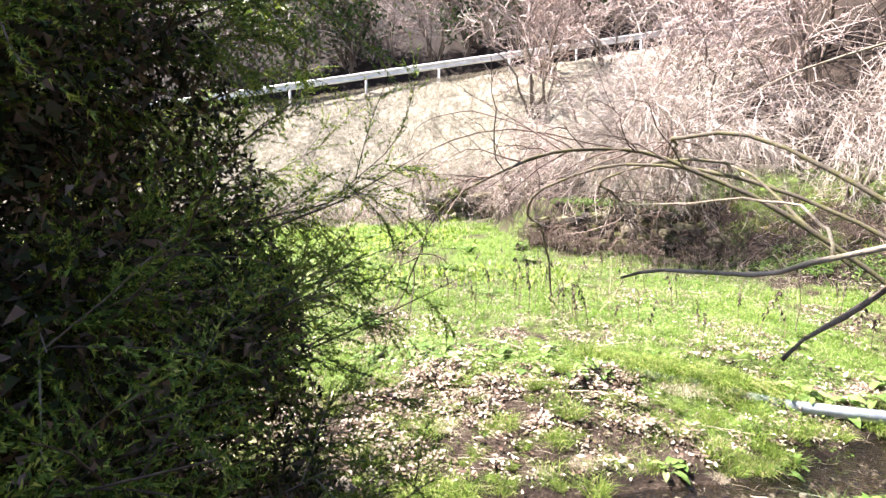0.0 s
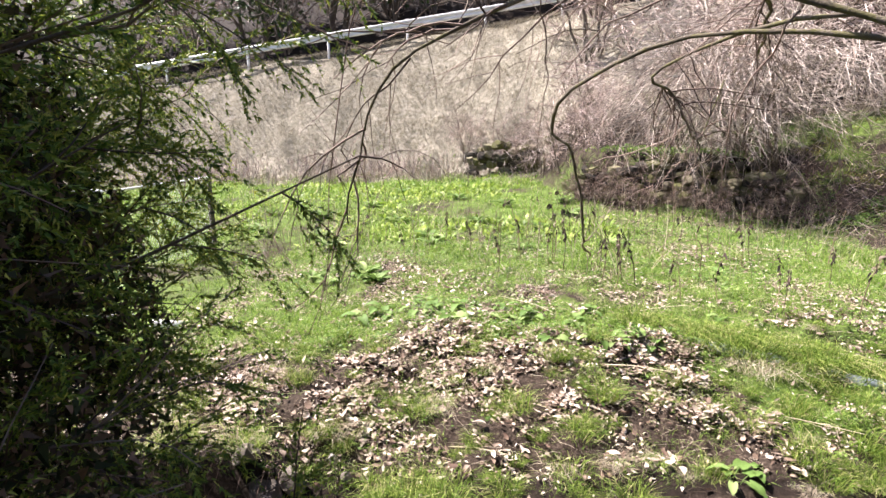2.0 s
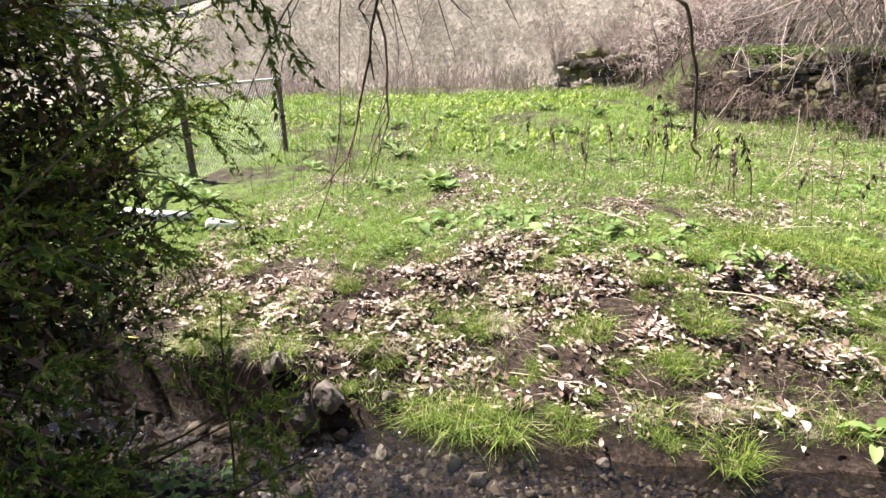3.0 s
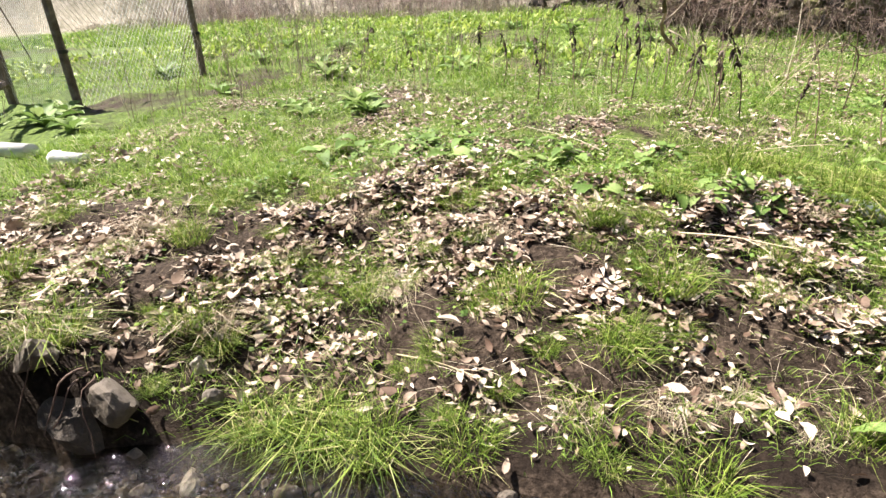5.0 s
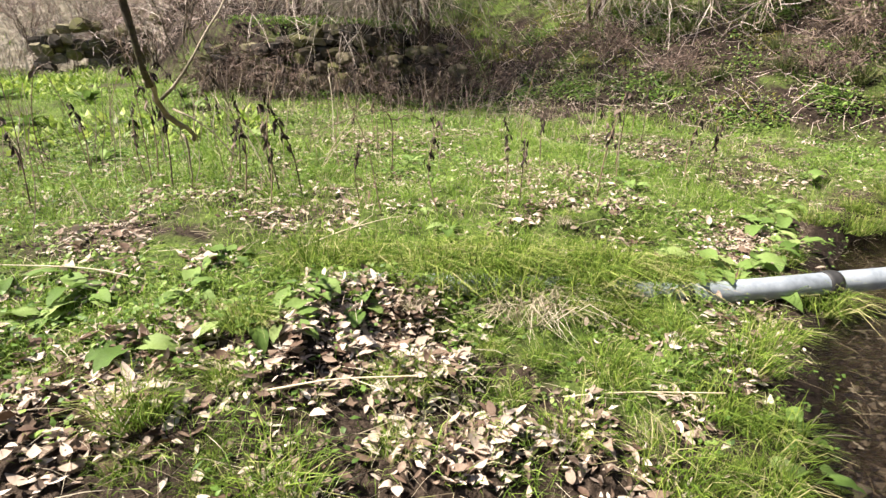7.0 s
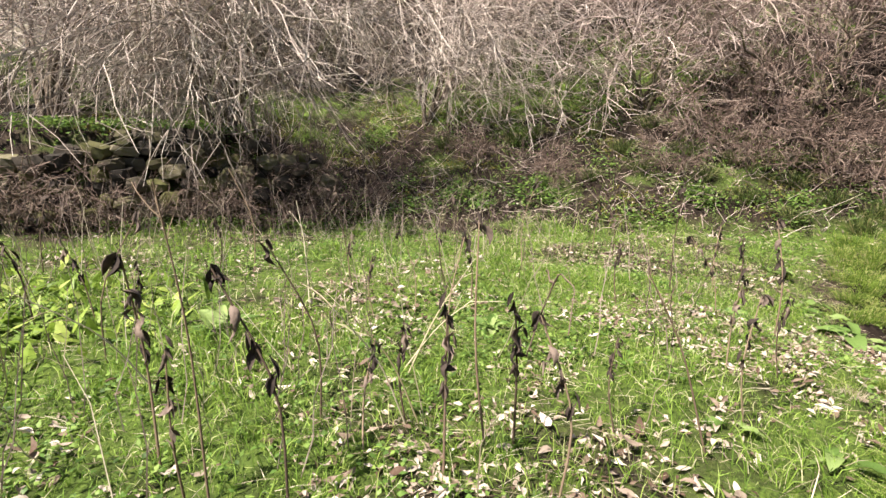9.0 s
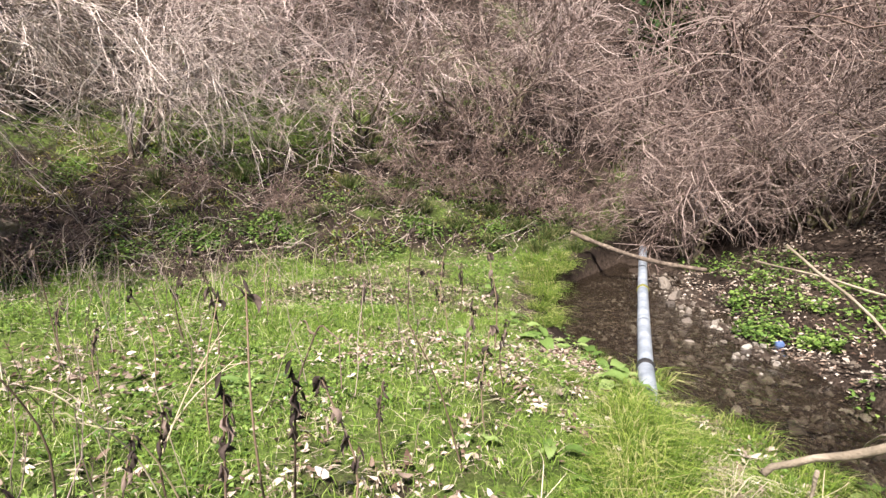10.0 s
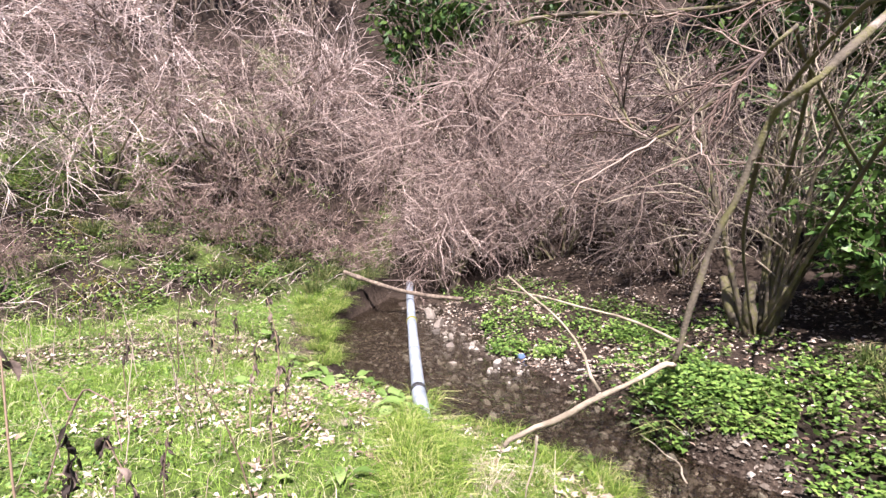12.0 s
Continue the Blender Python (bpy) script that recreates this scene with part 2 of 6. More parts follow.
EVERGREEN = material("evergreen leaf", [(0.0, (0.015, 0.035, 0.01)), (0.5, (0.035, 0.075, 0.018)), (1.0, (0.08, 0.13, 0.03))], rough=0.5, clear=0.12, gloss=0.2)
BLUE = material("blue plastic scrap", [(0.0, (0.04, 0.08, 0.2)), (1.0, (0.15, 0.22, 0.4))], source="noise", scale=20, rough=0.4)
FALL = material("white water", [(0.0, (0.45, 0.47, 0.48)), (1.0, (0.85, 0.86, 0.86))], source="noise", scale=30, rough=0.2, clear=0.3)

# ---- terrain ----
XS = np.array([-40, -5, -2, -0.9, -0.5, 0.5, 1.0, 2.35, 3.1, 4.0, 4.7, 5.3, 6.6, 8.4, 9.3, 10.5, 12.0, 14, 18, 60.0])
YL = np.array([6, 4.7, 4.36, 4.36, 4.46, 4.48, 4.5, 4.72, 4.74, 5.06, 5.42, 5.9, 6.3, 6.15, 5.6, 4.6, 3.6, 2.5, 0.5, -20.0])
YR = np.array([5, 4.2, 4.02, 3.95, 3.85, 3.72, 3.7, 3.9, 4.05, 4.0, 4.0, 4.0, 4.0, 4.0, 3.9, 3.2, 2.4, 1.4, -0.5, -21.0])


def left_edge(x):
    return np.interp(x, XS, YL)


def right_edge(x):
    return np.interp(x, XS, YR)


def water_level(x):
    return np.interp(x, [-40, -3, 3.5, 6, 9, 11, 12.5, 13, 16, 60], [-1.2, -0.06, 0, 0.03, 0.06, 0.25, 0.6, 1.4, 2.2, 12])


def smooth(a, b, v):
    k = np.clip((v - a) / (b - a), 0, 1)
    return k * k * (3 - 2 * k)


def value_noise(x, y, seed):
    """Smooth lattice noise in -1..1 on arrays."""
    rng = np.random.RandomState(seed)
    table = rng.rand(256, 256) * 2 - 1
    xi, yi = np.floor(x).astype(int), np.floor(y).astype(int)
    fx, fy = x - xi, y - yi
    fx, fy = fx * fx * (3 - 2 * fx), fy * fy * (3 - 2 * fy)
    a, b = table[xi % 256, yi % 256], table[(xi + 1) % 256, yi % 256]
    c, d = table[xi % 256, (yi + 1) % 256], table[(xi + 1) % 256, (yi + 1) % 256]
    return (a * (1 - fx) + b * fx) * (1 - fy) + (c * (1 - fx) + d * fx) * fy


TOE = [(-60, 24), (-4, 24.3), (1.2, 23.2), (3.0, 15.8), (6.4, 13.4), (6.9, 11.0), (8.2, 9.3), (8.9, 7.9), (9.6, 6.5), (10.8, 5.3), (14, 3.4), (60, -19)]
RISE = [(0, 0), (1.5, 0.45), (3, 1.2), (6, 2.6), (14, 8.0), (40, 30), (200, 80)]


def past_toe(x, y):
    """Signed distance beyond the foot of the hillside."""
    best, sign = np.full(np.shape(x), 1e9), np.zeros(np.shape(x))
    for (ax, ay), (bx, by) in zip(TOE, TOE[1:]):
        dx, dy = bx - ax, by - ay
        k = np.clip(((x - ax) * dx + (y - ay) * dy) / (dx * dx + dy * dy), 0, 1)
        d = np.hypot(x - ax - k * dx, y - ay - k * dy)
        side = np.where((y - ay) * dx - (x - ax) * dy > 0, 1.0, -1.0)
        near = d < best
        sign, best = np.where(near, side, sign), np.where(near, d, best)
    return best * sign


def rail_y(x):
    return 26.9 + (x + 26) / 52 * 9.3


def rail_z(x):
    return 4.4 + (x + 26) / 52 * 9.1


def height(x, y):
    x, y = np.asarray(x, float), np.asarray(y, float)
    w = water_level(x)
    dl, dr = y - left_edge(x), right_edge(x) - y
    rough = 0.05 * value_noise(x * 1.3, y * 1.3, 1) + 0.025 * value_noise(x * 4, y * 4, 2) + 0.016 * value_noise(x * 8.5, y * 8.5, 3)
    # far bank and meadow
    steep = np.interp(x, [-6, -2, -1.1, -0.4, 3, 4.5, 6, 7.5, 10, 14], [1, 1, 1, 0, 0, 0.0, 0.2, 0.8, 1, 1])
    top = np.interp(x, [-6, -1, 0, 2, 5, 8, 10], [0.45, 0.5, 0.55, 0.55, 0.5, 0.45, 0.5])
    gentle = top * smooth(-0.3, 2.3, dl)
    cliff = 0.36 * smooth(0.0, 0.14, dl) + (top - 0.36) * smooth(0.1, 2.2, dl)
    meadow = gentle * (1 - steep) + cliff * steep
    meadow = meadow + 0.03 * np.clip(dl - 1.8, 0, 40)
    u = past_toe(x, y)
    hill = np.interp(u, [-50, 0, 1.5, 3, 6, 14, 40, 200], [0, 0, 0.55, 1.15, 2.1, 6.0, 22, 60])
    wall_side = smooth(2, 3.2, x) * (1 - smooth(6.0, 6.6, x)) * smooth(11, 13, y)
    stepped = np.interp(u, [-50, 0, 0.25, 4, 10, 40], [0, 0, 1.25, 1.7, 5, 25])
    k = 1 - smooth(-3, 2, x)
    rise = hill * (1 - k) + np.clip(u, 0, 60) * 0.02 * k
    rise = rise * (1 - wall_side) + stepped * wall_side
    z_far = w + meadow + rise
    # open slope up to the road, the road bench and the wood above it
    ry, rz = rail_y(x), rail_z(x) - 0.78
    foot = np.interp(x, [-3, 2, 6, 12, 20], [24.2, 23.4, 20, 19, 18])
    up = (y - foot) / (ry - foot)
    slope_z = z_far + (rz - z_far) * smooth(-0.12, 0.1, up) * np.clip(0.06 + 0.94 * up, 0, 1)
    bench = rz + np.interp(y - ry, [0, 5.5, 8, 40, 200], [0, 0, 2.5, 26, 60])
    z_road = np.where(up < 1, slope_z, bench)
    z_far = z_far + (z_road - z_far) * smooth(-0.1, 0.05, up) * (1 - smooth(22, 30, x))
    # near bank, climbing to where the walk begins
    slope = np.interp(x, [-6, -1, 1.5, 3.5, 6, 12], [0.32, 0.42, 0.42, 0.25, 0.2, 0.5])
    z_near = w + 0.07 * smooth(0, 0.3, dr) + slope * np.clip(dr - 0.5, 0, 9) + 0.1 * np.clip(dr - 9, 0, 60)
    z_near = z_near + 0.45 * np.clip(dr - 4, 0, 14) * smooth(5, 10, x)
    z_near, z_far = z_near + 13 * smooth(15, 36, x), z_far + 13 * smooth(15, 36, x)
    cut = smooth(2.4, 3.2, x) * (1 - smooth(4.6, 5.2, x))
    z_near = z_near + cut * 0.22 * smooth(0, 0.12, dr)
    bed = w - 0.095 + 0.05 * smooth(5, 6, x) * (1 - smooth(4.2, 4.9, y)) * 2
    bank = smooth(0.1, 0.45, dl) * (1 - smooth(1.7, 2.6, dl)) * smooth(-3.5, -2.5, x) * (1 - smooth(4, 5, x))
    z_far = z_far + bank * (0.055 * value_noise(x * 2.3, y * 2.9, 5) + 0.05 * value_noise(x * 5.2, y * 6.1, 6) + 0.02 * value_noise(x * 10, y * 10, 7))
    tussock = smooth(20.5, 23.5, y) * (1 - smooth(8, 14, x)) * (1 - smooth(-1, 0, y - ry))
    z_far = z_far + tussock * (0.16 * value_noise(x * 0.9, y * 1.1, 8) + 0.1 * value_noise(x * 2.1, y * 2.4, 9))
    edge = smooth(-0.12, 0.12, dl)
    edge2 = smooth(-0.12, 0.12, dr)
    z = bed * (1 - edge) * (1 - edge2) + z_far * edge + z_near * edge2
    damp = 0.25 + 0.75 * np.maximum(edge, edge2)
    return z + rough * damp


def axis(lo, hi, step, far):
    mid = np.arange(lo, hi + step / 2, step)
    out, d, v = [], step, 0.0
    while v < far:
        d *= 1.075
        v += d
        out.append(v)
    out = np.array(out)
    return np.concatenate([(lo - out)[::-1], mid, hi + out])



def zones(X, Y):
    """Turf, leaf mould and straw shares of the ground."""
    dl, dr, u = Y - left_edge(X), right_edge(X) - Y, past_toe(X, Y)
    patch = value_noise(X * 0.9, Y * 0.9, 21) + 0.5 * value_noise(X * 2.3, Y * 2.3, 22)
    start = np.interp(X, [-6, -1.6, 0, 2.2, 3.0, 6], [0.6, 1.4, 1.9, 1.6, 0.5, 0.3])
    meadow = smooth(start - 0.2, start + 0.4, dl) * (1 - smooth(-0.5, 1.2, u))
    turf = meadow * np.clip(0.62 + 0.25 * patch, 0, 1)
    bank = smooth(0.12, 0.45, dl) * (1 - smooth(start, start + 0.5, dl))
    mould = np.clip(bank * 0.85 + meadow * (0.35 - 0.35 * patch) + smooth(-1.0, 0.8, u) * 0.42 * smooth(-2, 1, X) + smooth(0.3, 0.9, dr) * 0.5, 0, 1)
    mould = np.maximum(mould, 0.6 * (1 - smooth(0.05, 0.2, dl)) * (1 - smooth(0.1, 0.4, dr)))
    turf = np.maximum(turf, smooth(3.0, 4.2, u) * smooth(4, 6, X) * (1 - smooth(5, 8, u)) * 0.5 * smooth(6.5, 8, Y))
    turf = np.maximum(turf, smooth(0.5, 1.5, u) * (1 - smooth(5, 7, u)) * smooth(4, 6, X) * smooth(4.3, 5.0, Y) * np.clip(0.3 + 0.3 * patch, 0, 0.6))
    straw = np.maximum(smooth(-1.5, 1.5, u) * (1 - smooth(-1.0, 3.5, X)), smooth(20, 23, Y) * (1 - smooth(10, 16, X)) * 0.8) * 0.9 * (1 - smooth(0, 2, Y - rail_y(X)))
    return turf, mould, straw


def make_ground():
    gx, gy = axis(-4.5, 9.5, 0.055, 220), axis(2.0, 11.5, 0.055, 220)
    X, Y = np.meshgrid(gx, gy, indexing="ij")
    Z = height(X, Y)
    n, m = X.shape
    idx = np.arange(n * m).reshape(n, m)
    quads = np.stack([idx[:-1, :-1], idx[1:, :-1], idx[1:, 1:], idx[:-1, 1:]], -1).reshape(-1, 4)
    me = bpy.data.meshes.new("ground")
    me.from_pydata(np.stack([X, Y, Z], -1).reshape(-1, 3), [], quads.tolist())
    me.polygons.foreach_set("use_smooth", np.ones(len(me.polygons), bool))
    turf, mould, straw = zones(X, Y)
    zone = me.attributes.new("zone", "FLOAT_COLOR", "POINT")
    zone.data.foreach_set("color", np.stack([turf, mould, straw, np.ones_like(turf)], -1).astype(np.float32).ravel())
    me.materials.append(GROUND)
    return tagged(new("ground", me), kind="structure")


ground = make_ground()


# ---- mesh makers ----
def unit(v):
    return v / np.maximum(np.linalg.norm(v, axis=-1, keepdims=True), 1e-9)


def tubes(P, R, sides=3):
    """Round limbs along many paths at once. P: paths x points x 3, R: paths x points."""
    n, k, _ = P.shape
    T = unit(np.gradient(P, axis=1))
    ref = np.where(np.abs(T[:, :1, 2:3]) > 0.8, np.array([1.0, 0.2, 0]), np.array([0, 0.1, 1.0]))
    U = unit(np.cross(T, np.broadcast_to(ref, T.shape)))
    W = np.cross(T, U)
    a = np.arange(sides) * 2 * np.pi / sides
    ring = U[:, :, None] * np.cos(a)[:, None] + W[:, :, None] * np.sin(a)[:, None]
    V = (P[:, :, None] + R[:, :, None, None] * ring).reshape(-1, 3)
    idx = np.arange(n * k * sides).reshape(n, k, sides)
    nxt = np.roll(idx, -1, axis=2)
    Q = np.stack([idx[:, :-1], nxt[:, :-1], nxt[:, 1:], idx[:, 1:]], -1).reshape(-1, 4)
    return V, Q


def taper(n, k, r0, r1):
    w = np.linspace(0, 1, k)
    return np.broadcast_to(np.asarray(r0, float).reshape(-1, 1) * (1 - w) + np.asarray(r1, float).reshape(-1, 1) * w, (n, k)).copy()


def curve_path(points, k=16):
    """A smooth path through a few points."""
    p = np.array(points, float)
    if len(p) == 2:
        return p[0] + np.linspace(0, 1, k)[:, None] * (p[1] - p[0])
    ext = np.vstack([2 * p[0] - p[1], p, 2 * p[-1] - p[-2]])
    out = []
    for t in np.linspace(0, len(p) - 1 - 1e-6, k):
        i, f = int(t), t - int(t)
        a, b, c, d = ext[i], ext[i + 1], ext[i + 2], ext[i + 3]
        out.append(0.5 * (2 * b + (c - a) * f + (2 * a - 5 * b + 4 * c - d) * f * f + (3 * b - a - 3 * c + d) * f ** 3))
    return np.array(out)


def spawn(P, n, length, spread, droop, jitter, rng, k=6, lo=0.25, hi=0.98, lift=0.0):
    """n side shoots on every path of P."""
    N, K, _ = P.shape
    who = np.repeat(np.arange(N), n)
    t = rng.uniform(lo, hi, N * n) * (K - 1)
    i = np.minimum(t.astype(int), K - 2)
    f = (t - i)[:, None]
    base = P[who, i] * (1 - f) + P[who, i + 1] * f
    d = unit(P[who, i + 1] - P[who, i])
    d = unit(d + spread * unit(rng.normal(size=(N * n, 3))) + np.array([0, 0, lift]))
    step = (length * rng.uniform(0.45, 1.25, N * n) / (k - 1))[:, None]
    pts = [base]
    for _ in range(k - 1):
        d = unit(d + jitter * rng.normal(size=d.shape) - np.array([0, 0, droop]))
        pts.append(pts[-1] + d * step)
    return np.stack(pts, 1)


def blades(base, lean, length, width, rng, bend=0.5):
    """Grass blades of three triangles each."""
    n = len(base)
    lean = unit(lean)
    side = unit(np.cross(lean, rng.normal(size=(n, 3))))
    length, width = length[:, None], width[:, None]
    flat = unit(np.stack([lean[:, 0], lean[:, 1], np.zeros(n)], 1) + 1e-6)
    mid = base + lean * length * 0.55
    tip = base + lean * length * 0.9 + flat * length * bend * 0.6 - np.array([0, 0, 1]) * length * bend * 0.35
    V = np.stack([base - side * width / 2, base + side * width / 2, mid - side * width * 0.4, mid + side * width * 0.4, tip], 1).reshape(-1, 3)
    o = (np.arange(n) * 5)[:, None, None]
    F = (np.array([[0, 1, 3], [0, 3, 2], [2, 3, 4]])[None] + o).reshape(-1, 3)
    return V, F


def leaves(base, along, normal, length, width, fold=0.25):
    """Pointed leaves folded along the rib, four triangles each."""
    n = len(base)
    along = unit(along)
    side = unit(np.cross(along, normal))
    up = np.cross(side, along)
    L, W = length[:, None], width[:, None]
    a = base + along * L * 0.42
    c = base + along * L * 0.5 + up * L * 0.05
    V = np.stack([base, a + side * W / 2 + up * W * fold, a - side * W / 2 + up * W * fold, base + along * L - up * L * 0.06, c], 1).reshape(-1, 3)
    o = (np.arange(n) * 5)[:, None, None]
    F = (np.array([[0, 1, 4], [0, 4, 2], [1, 3, 4], [4, 3, 2]])[None] + o).reshape(-1, 3)
    return V, F


def curled(base, along, normal, length, width, curl, cup, k=5):
    """Dry leaves, bowed along the rib and cupped across it."""
    n = len(base)
    along = unit(along)
    side = unit(np.cross(along, normal))
    up = np.cross(side, along)
    w = np.linspace(0, 1, k)
    half = (np.sin(np.pi * np.clip(w * 0.96 + 0.02, 0, 1) ** 0.85) ** 0.8)[None] * width[:, None] / 2
    bow = (curl * length)[:, None] * (4 * (w - 0.5) ** 2)[None]
    rib = base[:, None] + along[:, None] * (length[:, None] * w[None])[..., None] + up[:, None] * bow[..., None]
    rise = up[:, None] * (half * cup[:, None])[..., None]
    V = np.stack([rib - side[:, None] * half[..., None] + rise, rib, rib + side[:, None] * half[..., None] + rise], 2).reshape(-1, 3)
    q = np.array([[3 * j + i, 3 * j + 3 + i, 3 * j + 4 + i, 3 * j + 1 + i] for j in range(k - 1) for i in range(2)])
    F = (q[None] + (np.arange(n) * 3 * k)[:, None, None]).reshape(-1, 4)
    return V, F


def build(name, V, F, mat, smooth_shade=False):
    me = bpy.data.meshes.new(name)
    me.from_pydata(np.asarray(V).reshape(-1, 3), [], F.tolist() if hasattr(F, "tolist") else F)
    if smooth_shade:
        me.polygons.foreach_set("use_smooth", np.ones(len(me.polygons), bool))
    me.materials.append(mat)
    return me


def joined(*pieces):
    Vs, Fs, o = [], [], 0
    for V, F in pieces:
        Vs.append(V)
        Fs += (np.asarray(F) + o).tolist()
        o += len(V)
    return np.concatenate(Vs), Fs


def part(name, V, F, mat, parent, label="", smooth_shade=False):
    ob = new(name, build(name, V, F, mat, smooth_shade))
    ob.parent = parent
    return tagged(ob, label)


def share(name, me, parent, m):
    ob = new(name, me)
    ob.parent = parent
    ob.matrix_basis = m
    return ob


def stuff(name, V, F, mat, label, category, smooth_shade=False):
    return tagged(new(name, build(name, V, F, mat, smooth_shade)), label, category, kind="stuff")


def thing(name, x, y, z, label, category, group=""):
    ob = new(name)
    ob.empty_display_size = 0.1
    ob.location = (x, y, z)
    return tagged(ob, label, category, group)


def gz(x, y):
    return float(height(x, y))


def spot(x, y, turn=0.0, size=1.0, sink=0.0, tip=0.0):
    return pose(x, y, gz(x, y) - sink, tip, 0, turn) @ Matrix.Scale(size, 4)


# ---- stream ----
def make_water():
    xs = np.concatenate([np.arange(-20, -3, 0.5), np.arange(-3, 13.2, 0.1)])
    ks = np.linspace(-0.15, 1.15, 14)
    X = np.repeat(xs[:, None], len(ks), 1)
    Y = right_edge(X) + (left_edge(X) - right_edge(X)) * ks
    Z = water_level(X) + 0.005 + 0.008 * value_noise(X * 5, Y * 5, 31)
    idx = np.arange(X.size).reshape(X.shape)
    Q = np.stack([idx[:-1, :-1], idx[1:, :-1], idx[1:, 1:], idx[:-1, 1:]], -1).reshape(-1, 4)
    ob = new("water", build("water", np.stack([X, Y, Z], -1), Q, WATER, True))
    ob.visible_shadow = False
    return tagged(ob, kind="structure")


make_water()


def block_mesh(seed, mat):
    """A rough squared stone."""
    bm = bmesh.new()
    bmesh.ops.create_cube(bm, size=0.9)
    bmesh.ops.subdivide_edges(bm, edges=bm.edges[:], cuts=1, use_grid_fill=True)
    rng = random.Random(seed)
    for v in bm.verts:
        far = sum(abs(c) > 0.4 for c in v.co)
        v.co *= (1.0, 1.04, 0.94, 0.8)[far]
        v.co += Vector((rng.gauss(0, 1), rng.gauss(0, 1), rng.gauss(0, 1))) * 0.06
    me = bpy.data.meshes.new("rock")
    bm.to_mesh(me)
    bm.free()
    me.materials.append(mat)
    return me


def rock_mesh(seed, mat):
    bm = bmesh.new()
    bmesh.ops.create_icosphere(bm, subdivisions=3, radius=0.5)
    rng = random.Random(seed)
    planes = [Vector((rng.gauss(0, 1), rng.gauss(0, 1), rng.gauss(0, 1))).normalized() for _ in range(9)]
    lim = [rng.uniform(0.2, 0.42) for _ in planes]
    for v in bm.verts:
        for p, d in zip(planes, lim):
            over = v.co.dot(p) - d
            if over > 0:
                v.co -= p * over
        v.co += Vector((rng.gauss(0, 1), rng.gauss(0, 1), rng.gauss(0, 1))) * 0.012
    me = bpy.data.meshes.new("rock")
    bm.to_mesh(me)
    bm.free()
    me.materials.append(mat)
    return me


ROCKS = [rock_mesh(i, STONE) for i in range(5)]


def stream_stones():
    rng = np.random.RandomState(5)
    fixed = [(-0.95, 4.42, 0.27), (-1.39, 4.33, 0.2), (-1.6, 4.3, 0.15), (-0.8, 4.5, 0.2), (-1.12, 4.5, 0.18), (0.13, 4.34, 0.13), (0.19, 4.56, 0.09), (0.81, 4.5, 0.11), (-0.03, 4.41, 0.12),
             (-0.61, 4.79, 0.11), (-0.5, 4.7, 0.1), (-0.71, 4.44, 0.12), (-1.24, 4.36, 0.1), (4.76, 5.09, 0.13), (4.45, 4.75, 0.17), (3.7, 4.7, 0.13), (4.41, 4.96, 0.09),
             (5.11, 4.2, 0.15), (6.45, 4.81, 0.18), (8.07, 4.42, 0.2), (5.26, 4.76, 0.12), (5.06, 5.07, 0.1), (3.58, 4.35, 0.12), (7.23, 4.5, 0.17), (8.5, 4.2, 0.24), (9.2, 4.1, 0.28)]
    for _ in range(250):
        x = rng.uniform(-2.5, 9.5) if rng.rand() < 0.45 else rng.uniform(2.6, 8)
        k = rng.uniform(0.02, 0.95) if x < 4.5 else rng.uniform(0.02, 0.6)
        fixed.append((x, right_edge(x) + k * (left_edge(x) - right_edge(x)), rng.uniform(0.035, 0.12)))
    for i, (x, y, d) in enumerate(fixed):
        ob = new("stone", ROCKS[i % 5])
        ob.matrix_world = Matrix.LocRotScale((x, y, gz(x, y) + d * 0.12), Euler(rng.uniform(0, 6.3, 3)), (d * 1.2, d, d * 0.75))
        big = d > 0.11
        tagged(ob, "pale grey rounded stone in the stream bed" if big else "small grey brown pebble in the shallow stream", "stone", "stream stones")


stream_stones()


# ---- pipes ----
def lathe_tube(a, b, r, sides=20, profile=None):
    """A pipe from a to b; profile: stations along it and their radii."""
    a, b = np.array(a, float), np.array(b, float)
    stations = profile or [(0, r), (1, r)]
    P = np.array([[a + (b - a) * s for s, _ in stations]])
    V, Q = tubes(P, np.array([[q for _, q in stations]]), sides)
    return V, Q


